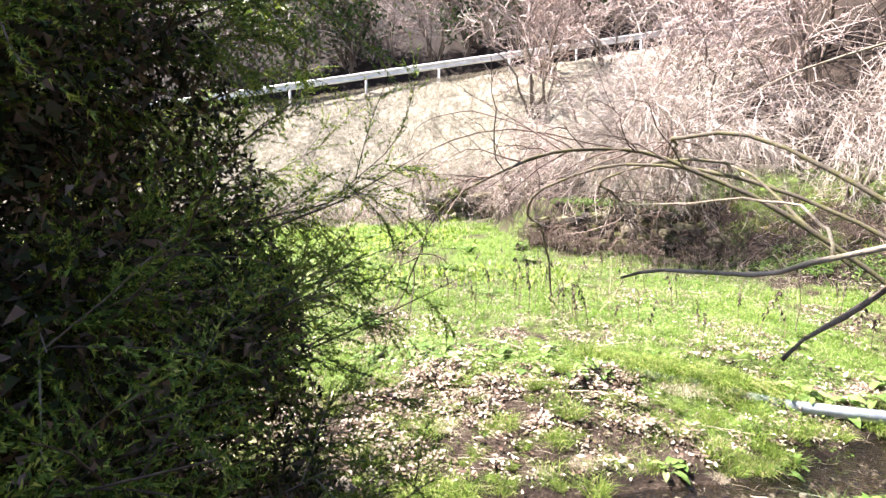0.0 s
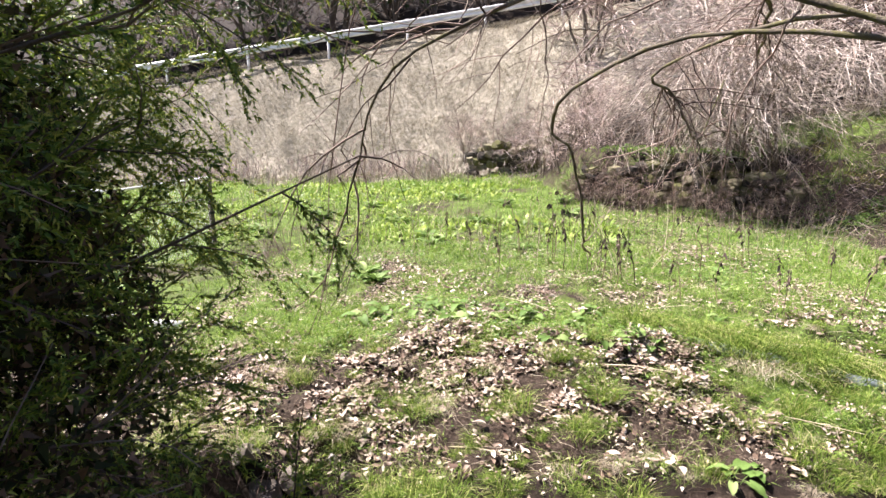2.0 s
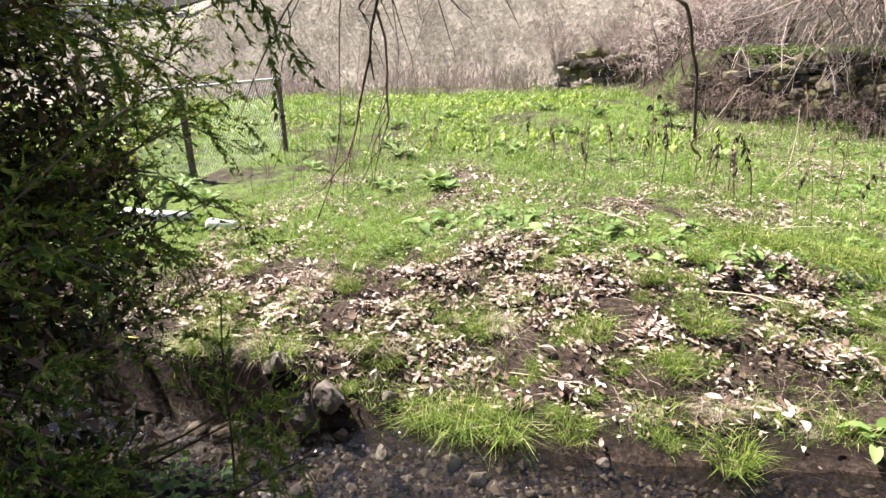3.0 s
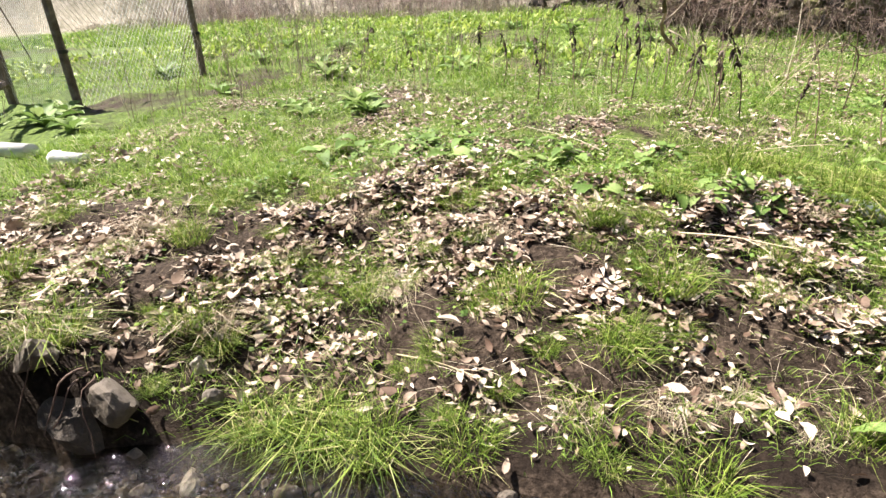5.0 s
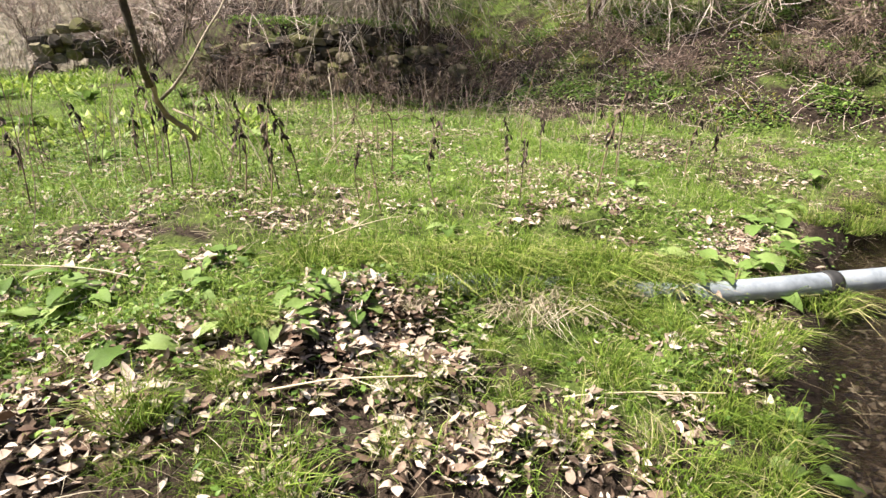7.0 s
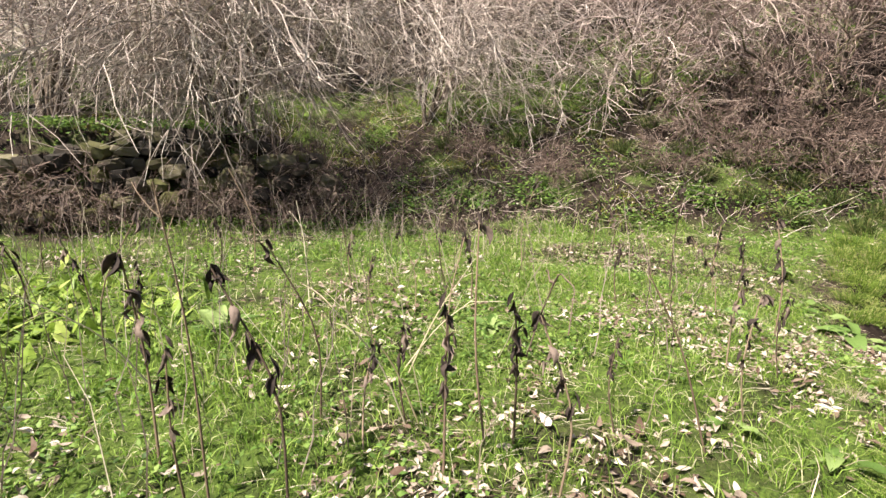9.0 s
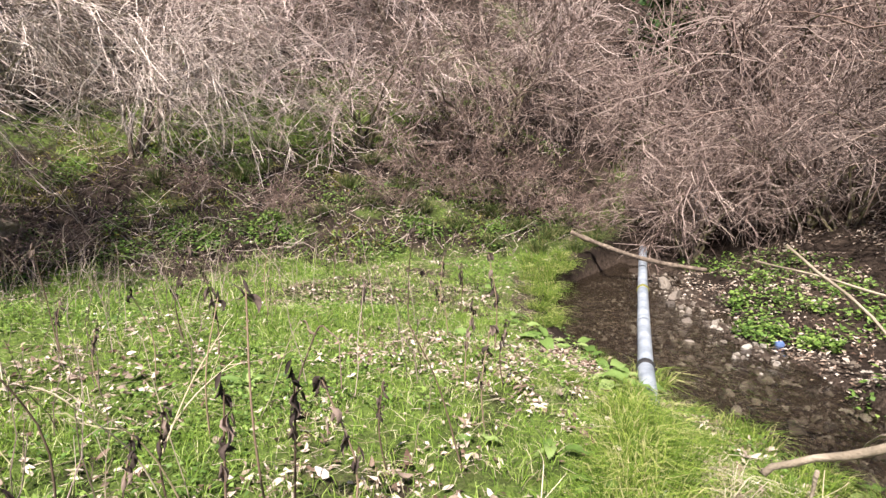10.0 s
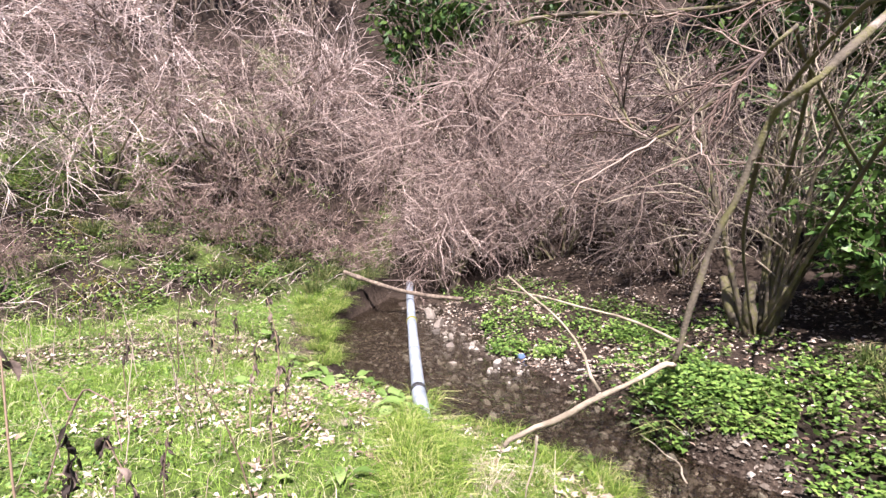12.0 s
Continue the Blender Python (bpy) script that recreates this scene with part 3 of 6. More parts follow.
def drain_pipe():
    ob = thing("drain_pipe", 5.08, 5.77, gz(5.08, 5.77), "long grey plastic drain pipe lying along the stream bank", "pipe")
    inv = Matrix.Translation(ob.location).inverted()
    line = [(2.0, 6.74, gz(2.0, 6.74) - 0.06), (2.95, 6.42, gz(2.95, 6.42) - 0.02), (4.02, 6.08, gz(4.02, 6.08) + 0.01), (5.08, 5.77, 0.20), (6.6, 5.29, 0.2), (8.12, 4.81, 0.27), (9.4, 4.4, 0.34), (11.3, 3.78, 0.42)]
    for i, (p, q) in enumerate(zip(line, line[1:])):
        V, Q = lathe_tube(p, q, 0.072, 20, [(0, 0.0), (0, 0.072), (0.04, 0.074), (0.5, 0.071), (0.96, 0.074), (1, 0.072), (1, 0)])
        part("pipe_length", V - np.array(ob.location), Q, PIPE, ob, "", True)
    for p, q, w in ((line[2], line[3], 0.035), (line[3], line[4], 0.05), (line[4], line[5], 0.0), (line[5], line[6], 0.04)):
        d = (np.array(q) - np.array(p)) / np.linalg.norm(np.array(q) - np.array(p))
        if w:
            V, Q = lathe_tube(np.array(p) - d * w, np.array(p) + d * w, 0.08, 20, [(0, 0.07), (0, 0.083), (0.3, 0.086), (0.7, 0.086), (1, 0.083), (1, 0.07)])
            part("joint_collar", V - np.array(ob.location), Q, JOINT if w != 0.04 else MOSS, ob, "black rubber joint collar" if w != 0.04 else "mossy joint collar", True)


drain_pipe()


def white_pipe():
    ob = thing("plastic_pipe", -3.9, 6.8, gz(-3.9, 6.8), "white plastic pipe lying half hidden in the weeds", "pipe")
    for p, q in (((-4.75, 7.05, gz(-4.75, 7.05) + 0.04), (-3.4, 6.68, gz(-3.4, 6.68) + 0.04)), ((-3.1, 6.62, gz(-3.1, 6.62) + 0.02), (-2.75, 6.55, gz(-2.75, 6.55) + 0.01))):
        V, Q = lathe_tube(p, q, 0.06, 16, [(0, 0), (0, 0.078), (0.08, 0.078), (0.1, 0.07), (1, 0.07), (1, 0)])
        part("pipe_length", V - np.array(ob.location), Q, WHITEPIPE, ob, "", True)


white_pipe()


# ---- walls, fence, guard rail ----
WROCKS = [block_mesh(20 + i, WALLSTONE) for i in range(6)]


def stone_wall(label, ends, base, tall, seed, size=0.3, follow=False):
    (ax, ay), (bx, by) = ends
    ob = thing("stone_wall", ax, ay, base, label, "stone wall")
    rng = np.random.RandomState(seed)
    L = math.hypot(bx - ax, by - ay)
    dx, dy = (bx - ax) / L, (by - ay) / L
    nx, ny = dy, -dx
    rows = int(tall / (size * 0.62))
    for r in range(rows):
        s = rng.uniform(-0.1, 0.1)
        while s < L:
            w = size * rng.uniform(0.7, 1.5)
            h = size * rng.uniform(0.55, 0.85)
            k = s + w / 2
            z = (r + 0.5) * tall / rows + rng.uniform(-0.03, 0.03)
            lean = 0.12 * (r / rows)
            off = rng.uniform(-0.17, 0.13) - lean
            if rng.rand() > 0.1 and z < tall * (0.65 + 0.35 * math.sin(3 * k / L + seed) ** 2):
                lift = gz(ax + dx * k + nx * 0.2, ay + dy * k + ny * 0.2) - 0.12 - base if follow else 0.0
                m = Matrix.LocRotScale((dx * k + nx * off, dy * k + ny * off, z + lift), Euler((rng.uniform(-0.3, 0.3), rng.uniform(-0.3, 0.3), math.atan2(dy, dx) + rng.uniform(-0.3, 0.3))), (w * 1.1, size * 1.1, h * 1.2))
                share("stone", WROCKS[rng.randint(6)], ob, m)
            s += w * 0.95
    return ob


stone_wall("old mossy dry stone retaining wall under overhanging twigs", ((2.7, 15.9), (6.7, 13.25)), 0.88, 1.15, 3, 0.24)
stone_wall("far mossy dry stone wall at the foot of the slope", ((-0.5, 22.6), (3.8, 22.2)), 1.5, 1.35, 4, 0.34, True)


def guard_rail():
    a, b = Vector((-26, 26.9, 4.4)), Vector((30, 36.92, 14.2))
    d = (b - a).normalized()
    ob = thing("guard_rail", a.x, a.y, a.z - 0.7, "white steel guard rail along the road above the slope", "guard rail")
    out = Vector((d.y, -d.x, 0)).normalized()
    prof = [(0.0, -0.19), (0.05, -0.15), (0.05, -0.08), (0.0, -0.03), (0.0, 0.03), (0.05, 0.08), (0.05, 0.15), (0.0, 0.19)]
    ring = [(o, z) for o, z in prof] + [(o - 0.02, z) for o, z in reversed(prof)]
    V = [p + out * o + Vector((0, 0, z)) - ob.location for p in (a, b) for o, z in ring]
    n = len(ring)
    F = [[i, (i + 1) % n, n + (i + 1) % n, n + i] for i in range(n)]
    part("rail", np.array(V), F, STEEL, ob)
    n_posts = 14
    pV, pQ = lathe_tube((0, 0, -1.2), (0, 0, 0.25), 0.06, 10, [(0, 0.065), (0.97, 0.065), (1, 0)])
    me = build("post", pV, pQ, STEEL, True)
    for i in range(n_posts):
        p = a + (b - a) * ((i + 0.5) / n_posts) - out * 0.1
        share("post", me, ob, Matrix.Translation(p - ob.location))
    # road behind it
    V = [a - out * 0.2 - Vector((0, 0, 0.75)), a - out * 5 - Vector((0, 0, 0.75)), b - out * 5 - Vector((0, 0, 0.75)), b - out * 0.2 - Vector((0, 0, 0.75))]
    V += [v - Vector((0, 0, 0.5)) for v in V]
    F = [[0, 1, 2, 3], [7, 6, 5, 4], [0, 4, 5, 1], [1, 5, 6, 2], [2, 6, 7, 3], [3, 7, 4, 0]]
    road = new("road", build("road", np.array(V), F, ASPHALT))
    tagged(road, kind="structure")


guard_rail()


def bar(p, q, r, origin, sides=8):
    V, Q = lathe_tube(p, q, r, sides, [(0, 0), (0, r), (1, r), (1, 0)])
    return V - np.array(origin), Q


def old_gate():
    o = (-5.2, 7.4, gz(-5.2, 7.4))
    ob = thing("gate_frame", *o, "rusty braced steel gate frame standing in the weeds", "gate")
    p0, p1 = np.array((-5.2, 7.4, gz(-5.2, 7.4) - 0.1)), np.array((-6.2, 9.0, gz(-6.2, 9.0) - 0.1))
    up = np.array((0.0, 0.0, 1.8))
    for name, p, q, r in (("upright", p0, p0 + up, 0.055), ("upright", p1, p1 + up, 0.06), ("crossbar", p0 + up * 0.2, p1 + up * 0.2, 0.045), ("crossbar", p0 + up * 0.58, p1 + up * 0.58, 0.045), ("crossbar", p0 + up, p1 + up, 0.04)):
        part(name, *bar(p, q, r, o, 6), RUST, ob)
    for a, b in ((0.2, 0.58), (0.58, 0.2), (0.58, 1.0), (1.0, 0.58)):
        part("brace_wire", *bar(p0 + up * a, p1 + up * b, 0.01, o, 5), RUST, ob)


def fence():
    o = (-4.98, 8.8, gz(-4.98, 8.8))
    ob = thing("wire_fence", *o, "fence of weathered posts with a pale top rail and netting", "fence")
    posts = [(-4.98, 8.8), (-4.65, 10.9)]
    for x, y in posts:
        part("post", *bar((x, y, gz(x, y) - 0.2), (x - 0.02, y, gz(x, y) + 1.3), 0.05, o, 8), RUST, ob)
        part("wire_band", *bar((x, y, gz(x, y) + 0.62), (x, y, gz(x, y) + 0.66), 0.056, o, 8), JOINT, ob)
    (ax, ay), (bx, by) = posts
    ends = [(-6.2, 9.0), posts[0], posts[1]]
    for (px_, py), (qx, qy) in zip(ends, ends[1:]):
        part("top_rail", *bar((px_, py, gz(px_, py) + 1.28), (qx, qy, gz(qx, qy) + 1.28), 0.022, o), STEEL, ob)
        P = []
        for i in range(34):
            k = i / 33
            for s_ in (-1, 1):
                e = min(1, max(0, k + s_ * 0.4))
                h = abs(e - k) / 0.4
                x, y, x2, y2 = px_ + (qx - px_) * k, py + (qy - py) * k, px_ + (qx - px_) * e, py + (qy - py) * e
                P.append([(x, y, gz(x, y)), (x2, y2, gz(x2, y2) + 1.27 * h)])
        P = np.array(P)
        V, Q = tubes(P, np.full(P.shape[:2], 0.0022), 3)
        part("netting", V - np.array(o), Q, STEEL, ob)


old_gate()
fence()


# ---- trees and shrubs ----
def conifer(x, y, tall, reach, seed, label, n_limb=60, low=0.02):
    ob = thing("conifer_tree", x, y, gz(x, y), label, "tree", "conifers")
    rng = np.random.RandomState(seed)
    trunk = curve_path([(0, 0, -0.2), (0.04, 0.02, tall * 0.4), (0, 0, tall)], 10)
    V, Q = tubes(trunk[None], taper(1, 10, [0.014 * tall], [0.006]), 10)
    part("trunk", V, Q, BARK, ob, "dark brown trunk", True)
    h = low + (0.95 - low) * rng.rand(n_limb) ** 1.2
    turn = rng.uniform(0, 2 * np.pi, n_limb)
    L = reach * (1 - h ** 1.6) * rng.uniform(0.75, 1.15, n_limb) + 0.15
    clear_of_walk = 0.96 * np.cos(turn) - 0.275 * np.sin(turn)
    L = np.minimum(L, 2.55 / np.maximum(clear_of_walk, 0.3))
    L = np.minimum(L, 2.55 / np.maximum(0.609 * np.cos(turn) + 0.787 * np.sin(turn), 0.3))
    w = np.linspace(0, 1, 7)[None, :, None]
    out = np.stack([np.cos(turn), np.sin(turn), np.zeros(n_limb)], 1)[:, None]
    limbs = np.array([0, 0, 1.0]) * (h * tall)[:, None, None] + out * L[:, None, None] * w + np.array([0, 0, 1]) * (L[:, None, None] * (-0.32 * w + 0.42 * w ** 2.2))
    limbs[:, 1:] += rng.normal(size=(n_limb, 6, 3)) * 0.025
    for i in range(n_limb):
        V, Q = tubes(limbs[i:i + 1], taper(1, 7, [L[i] * 0.006 + 0.003], [0.002]), 5)
        part("limb", V, Q, BARK, ob, "", True)
    open_side = lambda P, d: ((0.96 * (P[:, :, 0] + x) - 0.275 * (P[:, :, 1] + y)).max(1) < d) & ((0.609 * (P[:, :, 0] + x - 0.8) + 0.787 * (P[:, :, 1] + y - 2.79)).max(1) < 0.05 - 0.5 * np.clip(1.9 - ob.location.z - P[:, 0, 2], 0, 1))
    side = spawn(limbs, 17, 0.16 * reach, 0.85, 0.07, 0.1, rng, 6, 0.25, 1.0)
    side = side[open_side(side, -0.64)]
    V, Q = tubes(side, taper(len(side), 6, np.full(len(side), 0.0035), np.full(len(side), 0.0015)), 3)
    tagged(part("side_branch", V, Q, DARKTWIG, ob), kind="stuff")
    cord = spawn(side, 12, 0.19, 0.62, 0.13, 0.08, rng, 4, 0.02, 1.0)
    cord = cord[open_side(cord, -0.66)]
    mid = cord[:, 0]
    out_share = np.hypot(mid[:, 0], mid[:, 1]) / (reach * (1 - np.clip(mid[:, 2] / tall, 0, 1) ** 1.6) + 0.3)
    dead = (out_share < 0.5) & (rng.rand(len(cord)) < 0.8)
    near = (mid[:, 0] - 0.9 * mid[:, 1] > -1.2) & (mid[:, 2] < 3.4)
    for name, sel, mat in (("foliage", ~dead, NEEDLE), ("dead_foliage", dead, DEADNEEDLE)):
        S, close = cord[sel], near[sel]
        who = np.repeat(np.arange(len(S)), np.where(close, 32, 4) if mat is NEEDLE else np.where(close, 9, 2))
        t = rng.uniform(0, 2.99, len(who))
        i = t.astype(int)
        f = (t - i)[:, None]
        base = S[who, i] * (1 - f) + S[who, i + 1] * f
        along = unit(unit(S[who, i + 1] - S[who, i]) + 0.85 * unit(rng.normal(size=base.shape)))
        big = np.where(close, 1.0, 3.2)[who][:, None]
        wide = unit(np.cross(along, rng.normal(size=base.shape))) * 0.0036 * big
        tipv = base + along * rng.uniform(0.013, 0.024, (len(who), 1)) * big
        NV = np.stack([base - wide, base + wide, tipv], 1).reshape(-1, 3)
        tagged(part(name, NV, np.arange(len(NV)).reshape(-1, 3), mat, ob, "dead brown inner needles" if name == "dead_foliage" else "dense green needle sprays"), kind="stuff")
    # tangle of twigs and needles inside the crown, its shade painted into their colour
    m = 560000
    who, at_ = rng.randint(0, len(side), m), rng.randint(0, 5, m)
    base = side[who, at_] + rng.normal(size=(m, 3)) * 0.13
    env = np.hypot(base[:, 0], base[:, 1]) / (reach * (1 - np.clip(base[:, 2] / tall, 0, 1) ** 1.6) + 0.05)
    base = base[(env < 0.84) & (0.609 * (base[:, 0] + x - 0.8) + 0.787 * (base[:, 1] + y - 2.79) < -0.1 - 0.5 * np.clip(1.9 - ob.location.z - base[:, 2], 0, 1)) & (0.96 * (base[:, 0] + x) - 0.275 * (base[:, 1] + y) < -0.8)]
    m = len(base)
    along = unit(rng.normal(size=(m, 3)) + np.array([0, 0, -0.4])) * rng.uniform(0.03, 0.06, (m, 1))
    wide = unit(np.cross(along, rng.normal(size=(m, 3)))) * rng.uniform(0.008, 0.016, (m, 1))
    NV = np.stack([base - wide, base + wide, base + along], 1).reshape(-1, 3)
    tagged(part("inner_needles", NV, np.arange(len(NV)).reshape(-1, 3), SHADENEEDLE, ob, "brown and green inner needles, coloured dark for crown shade"), kind="stuff")
    return ob


conifer(-2.75, 2.15, 7.0, 2.8, 11, "tall dark green cedar tree with drooping sprays by the stream", 440)


def limb(ob, points, r0, r1, mat, name="branch", label="", sides=8, k=20):
    p = curve_path(points, k) - np.array(ob.location)
    rng = np.random.RandomState(int(abs(points[0][0] * 991 + points[-1][1] * 77 + len(points))) % 9999)
    sway = rng.normal(size=(k, 3)) * max(0.25 * r0, 0.011)
    sway[1:-1] = (sway[:-2] + sway[1:-1] * 2 + sway[2:]) / 3
    p[1:-1] += sway[1:-1]
    r = taper(1, k, [r0], [r1]) * (1 + 0.12 * rng.normal(size=(1, k)))
    V, Q = tubes(p[None], r, sides)
    cap = np.vstack([V, p[-1:], p[:1]])
    end = len(V) - sides
    F = Q.tolist() + [[end + i, end + (i + 1) % sides, len(V)] for i in range(sides)] + [[(i + 1) % sides, i, len(V) + 1] for i in range(sides)]
    part(name, cap, F, mat, ob, label, True)
    return p


def stream_tree():
    ob = thing("bare_tree", 4.25, 1.95, gz(4.25, 1.95), "leafless many stemmed tree with mossy stems leaning over the stream", "tree")
    o = np.array(ob.location)
    rng = np.random.RandomState(40)
    z = o[2]
    long = []
    long.append(limb(ob, [(4.15, 2.05, z), (3.5, 2.5, 1.3), (2.7, 3.0, 2.2), (1.95, 3.5, 2.8), (1.38, 3.85, 3.06), (0.7, 3.8, 3.0), (0.09, 3.7, 2.72), (-0.12, 3.85, 2.35), (-0.22, 4.0, 1.98)], 0.022, 0.003, MOSSBARK, "arching_limb", "long arching mossy limb", 8, 34))
    long.append(limb(ob, [(4.3, 1.85, z), (3.9, 1.5, 1.8), (3.1, 1.1, 2.8), (2.2, 1.0, 3.08), (1.41, 1.08, 2.92), (1.14, 1.13, 2.8), (0.9, 1.21, 2.69), (0.72, 1.35, 2.65), (0.57, 1.57, 2.59)], 0.017, 0.004, PALEBARK, "low_branch", "smooth pale grey low branch", 10, 30))
    limb(ob, [(1.2, 1.11, 2.82), (1.02, 1.17, 2.64), (0.84, 1.22, 2.46)], 0.0075, 0.006, BARK, "spur", "dark broken spur", 8, 10)
    long.append(limb(ob, [(0.92, 1.2, 2.7), (0.93, 1.25, 2.78), (0.9, 1.4, 2.82), (0.8, 1.7, 2.8), (0.6, 2.0, 2.76)], 0.0052, 0.0015, PALEBARK, "branch", "", 7, 16))
    limb(ob, [(4.2, 2.1, z), (3.7, 2.9, 1.8), (2.7, 3.9, 2.7), (1.7, 4.7, 3.0), (1.1, 5.4, 2.78), (0.98, 5.93, 2.47), (1.14, 5.97, 2.33), (1.2, 6.01, 2.14), (1.26, 6.09, 1.81), (1.32, 6.16, 1.51)], 0.018, 0.01, MOSSBARK, "reaching_limb", "mossy limb reaching across the stream", 8, 36)
    limb(ob, [(1.315, 6.15, 1.525), (1.33, 6.22, 1.5), (1.37, 6.44, 1.44), (1.43, 6.61, 1.35), (1.48, 6.73, 1.26)], 0.0095, 0.009, PALEBARK, "broken_branch", "pale broken branch end", 9, 14)
    limb(ob, [(1.43, 6.63, 1.3), (1.45, 6.66, 1.2), (1.44, 6.67, 1.07)], 0.005, 0.003, PALEBARK, "twig", "", 6, 6)
    limb(ob, [(1.4, 6.5, 1.41), (1.55, 6.45, 1.3), (1.62, 6.4, 1.22)], 0.004, 0.002, PALEBARK, "twig", "", 6, 6)
    limb(ob, [(1.36, 6.43, 1.45), (1.52, 6.45, 1.62), (1.66, 6.62, 1.82)], 0.006, 0.003, PALEBARK, "twig", "", 6, 8)
    long.append(limb(ob, [(2.5, 3.2, 2.35), (2.2, 4.3, 3.0), (1.6, 5.25, 2.85), (1.72, 5.33, 2.72), (1.87, 5.47, 2.52), (2.06, 5.67, 2.41), (2.24, 5.78, 2.84)], 0.013, 0.006, MOSSBARK, "branch", "", 8, 26))
    long.append(limb(ob, [(3.4, 2.8, 2.2), (2.4, 3.9, 3.1), (1.98, 4.52, 3.2), (2.21, 5.09, 3.16), (2.5, 5.81, 3.14), (2.6, 6.09, 3.07)], 0.016, 0.012, MOSSBARK, "branch", "", 8, 22))
    # upright stems
    stems = []
    for i in range(13):
        a = rng.uniform(0, 2 * np.pi)
        lean = rng.uniform(0.3, 1.5)
        tall = rng.uniform(1.9, 3.6)
        c, s_ = math.cos(a), math.sin(a)
        b = np.array((4.25 + 0.14 * c, 1.95 + 0.14 * s_, z - 0.05))
        pts = [b, b + np.array((c * lean * 0.3, s_ * lean * 0.3, tall * 0.35)), b + np.array((c * lean * 0.7, s_ * lean * 0.7, tall * 0.75)), b + np.array((c * lean * 1.25, s_ * lean * 1.25, tall))]
        stems.append(limb(ob, [tuple(p) for p in pts], rng.uniform(0.022, 0.045), 0.008, MOSSBARK, "stem", "", 8, 20))
    for q in range(3):
        b = np.array((4.25 + 0.1 * (q - 1), 1.95, z - 0.1))
        limb(ob, [tuple(b), (4.25 + 0.2 * (q - 1), 1.98 + 0.08 * q, z + 0.25), (4.25 + 0.4 * (q - 1), 2.05, z + 0.6)], 0.085, 0.05, MOSSBARK, "trunk", "", 10, 8)
    S = np.array([curve_path(p[:: max(1, len(p) // 6)], 12) for p in stems])
    A = np.array([curve_path(p[len(p) // 3 :: 3], 12) for p in long])
    s1 = spawn(S, 16, 1.35, 0.75, 0.05, 0.16, rng, 8, 0.25, 1.0, 0.05)
    s2 = spawn(s1, 7, 0.6, 0.9, 0.05, 0.2, rng, 6, 0.2, 1.0)
    a1 = spawn(A, 22, 0.7, 0.75, 0.05, 0.2, rng, 8, 0.1, 1.0, 0.1)
    a2 = spawn(a1, 5, 0.4, 0.8, 0.06, 0.18, rng, 6, 0.2, 1.0)
    eye_way = lambda P: ~((P[:, :, 0].min(1) < 1.15) & (P[:, :, 1].min(1) < 2.3))
    for name, P, r0, r1, mat in (("side_branch", s1, 0.009, 0.003, PALEBARK), ("twig", s2, 0.0035, 0.0013, SHADETWIG), ("side_branch", a1, 0.006, 0.002, DARKTWIG), ("twig", a2, 0.0028, 0.0012, DARKTWIG)):
        P = P[eye_way(P + o)]
        V, Q = tubes(P, taper(len(P), P.shape[1], np.full(len(P), r0), np.full(len(P), r1)), 4 if r0 > 0.005 else 3)
        tagged(part(name, V, Q, mat, ob, "", True), kind="stuff")
    # hanging twigs over the bank
    for pts, r in (([(1.38, 3.85, 3.06), (0.6, 3.95, 3.2), (0.01, 3.89, 3.1), (-0.15, 3.87, 2.84), (-0.23, 3.8, 2.32), (-0.25, 3.74, 1.86), (-0.35, 3.7, 1.5)], 0.006),
                   ([(0.3, 3.76, 2.85), (-0.1, 3.7, 2.85), (-0.4, 3.75, 2.8), (-0.65, 3.7, 2.72)], 0.004), ([(0.7, 3.8, 3.0), (0.75, 3.9, 2.7), (0.72, 3.9, 2.3)], 0.004),
                   ([(1.0, 3.85, 3.05), (0.4, 4.2, 3.35), (-0.1, 4.4, 3.3), (-0.3, 4.5, 3.0)], 0.006), ([(1.7, 3.7, 2.9), (1.6, 4.0, 2.5), (1.62, 4.1, 2.1)], 0.005)):
        limb(ob, pts, r, 0.0015, DARKTWIG, "hanging_twig", "", 5, 18)


stream_tree()


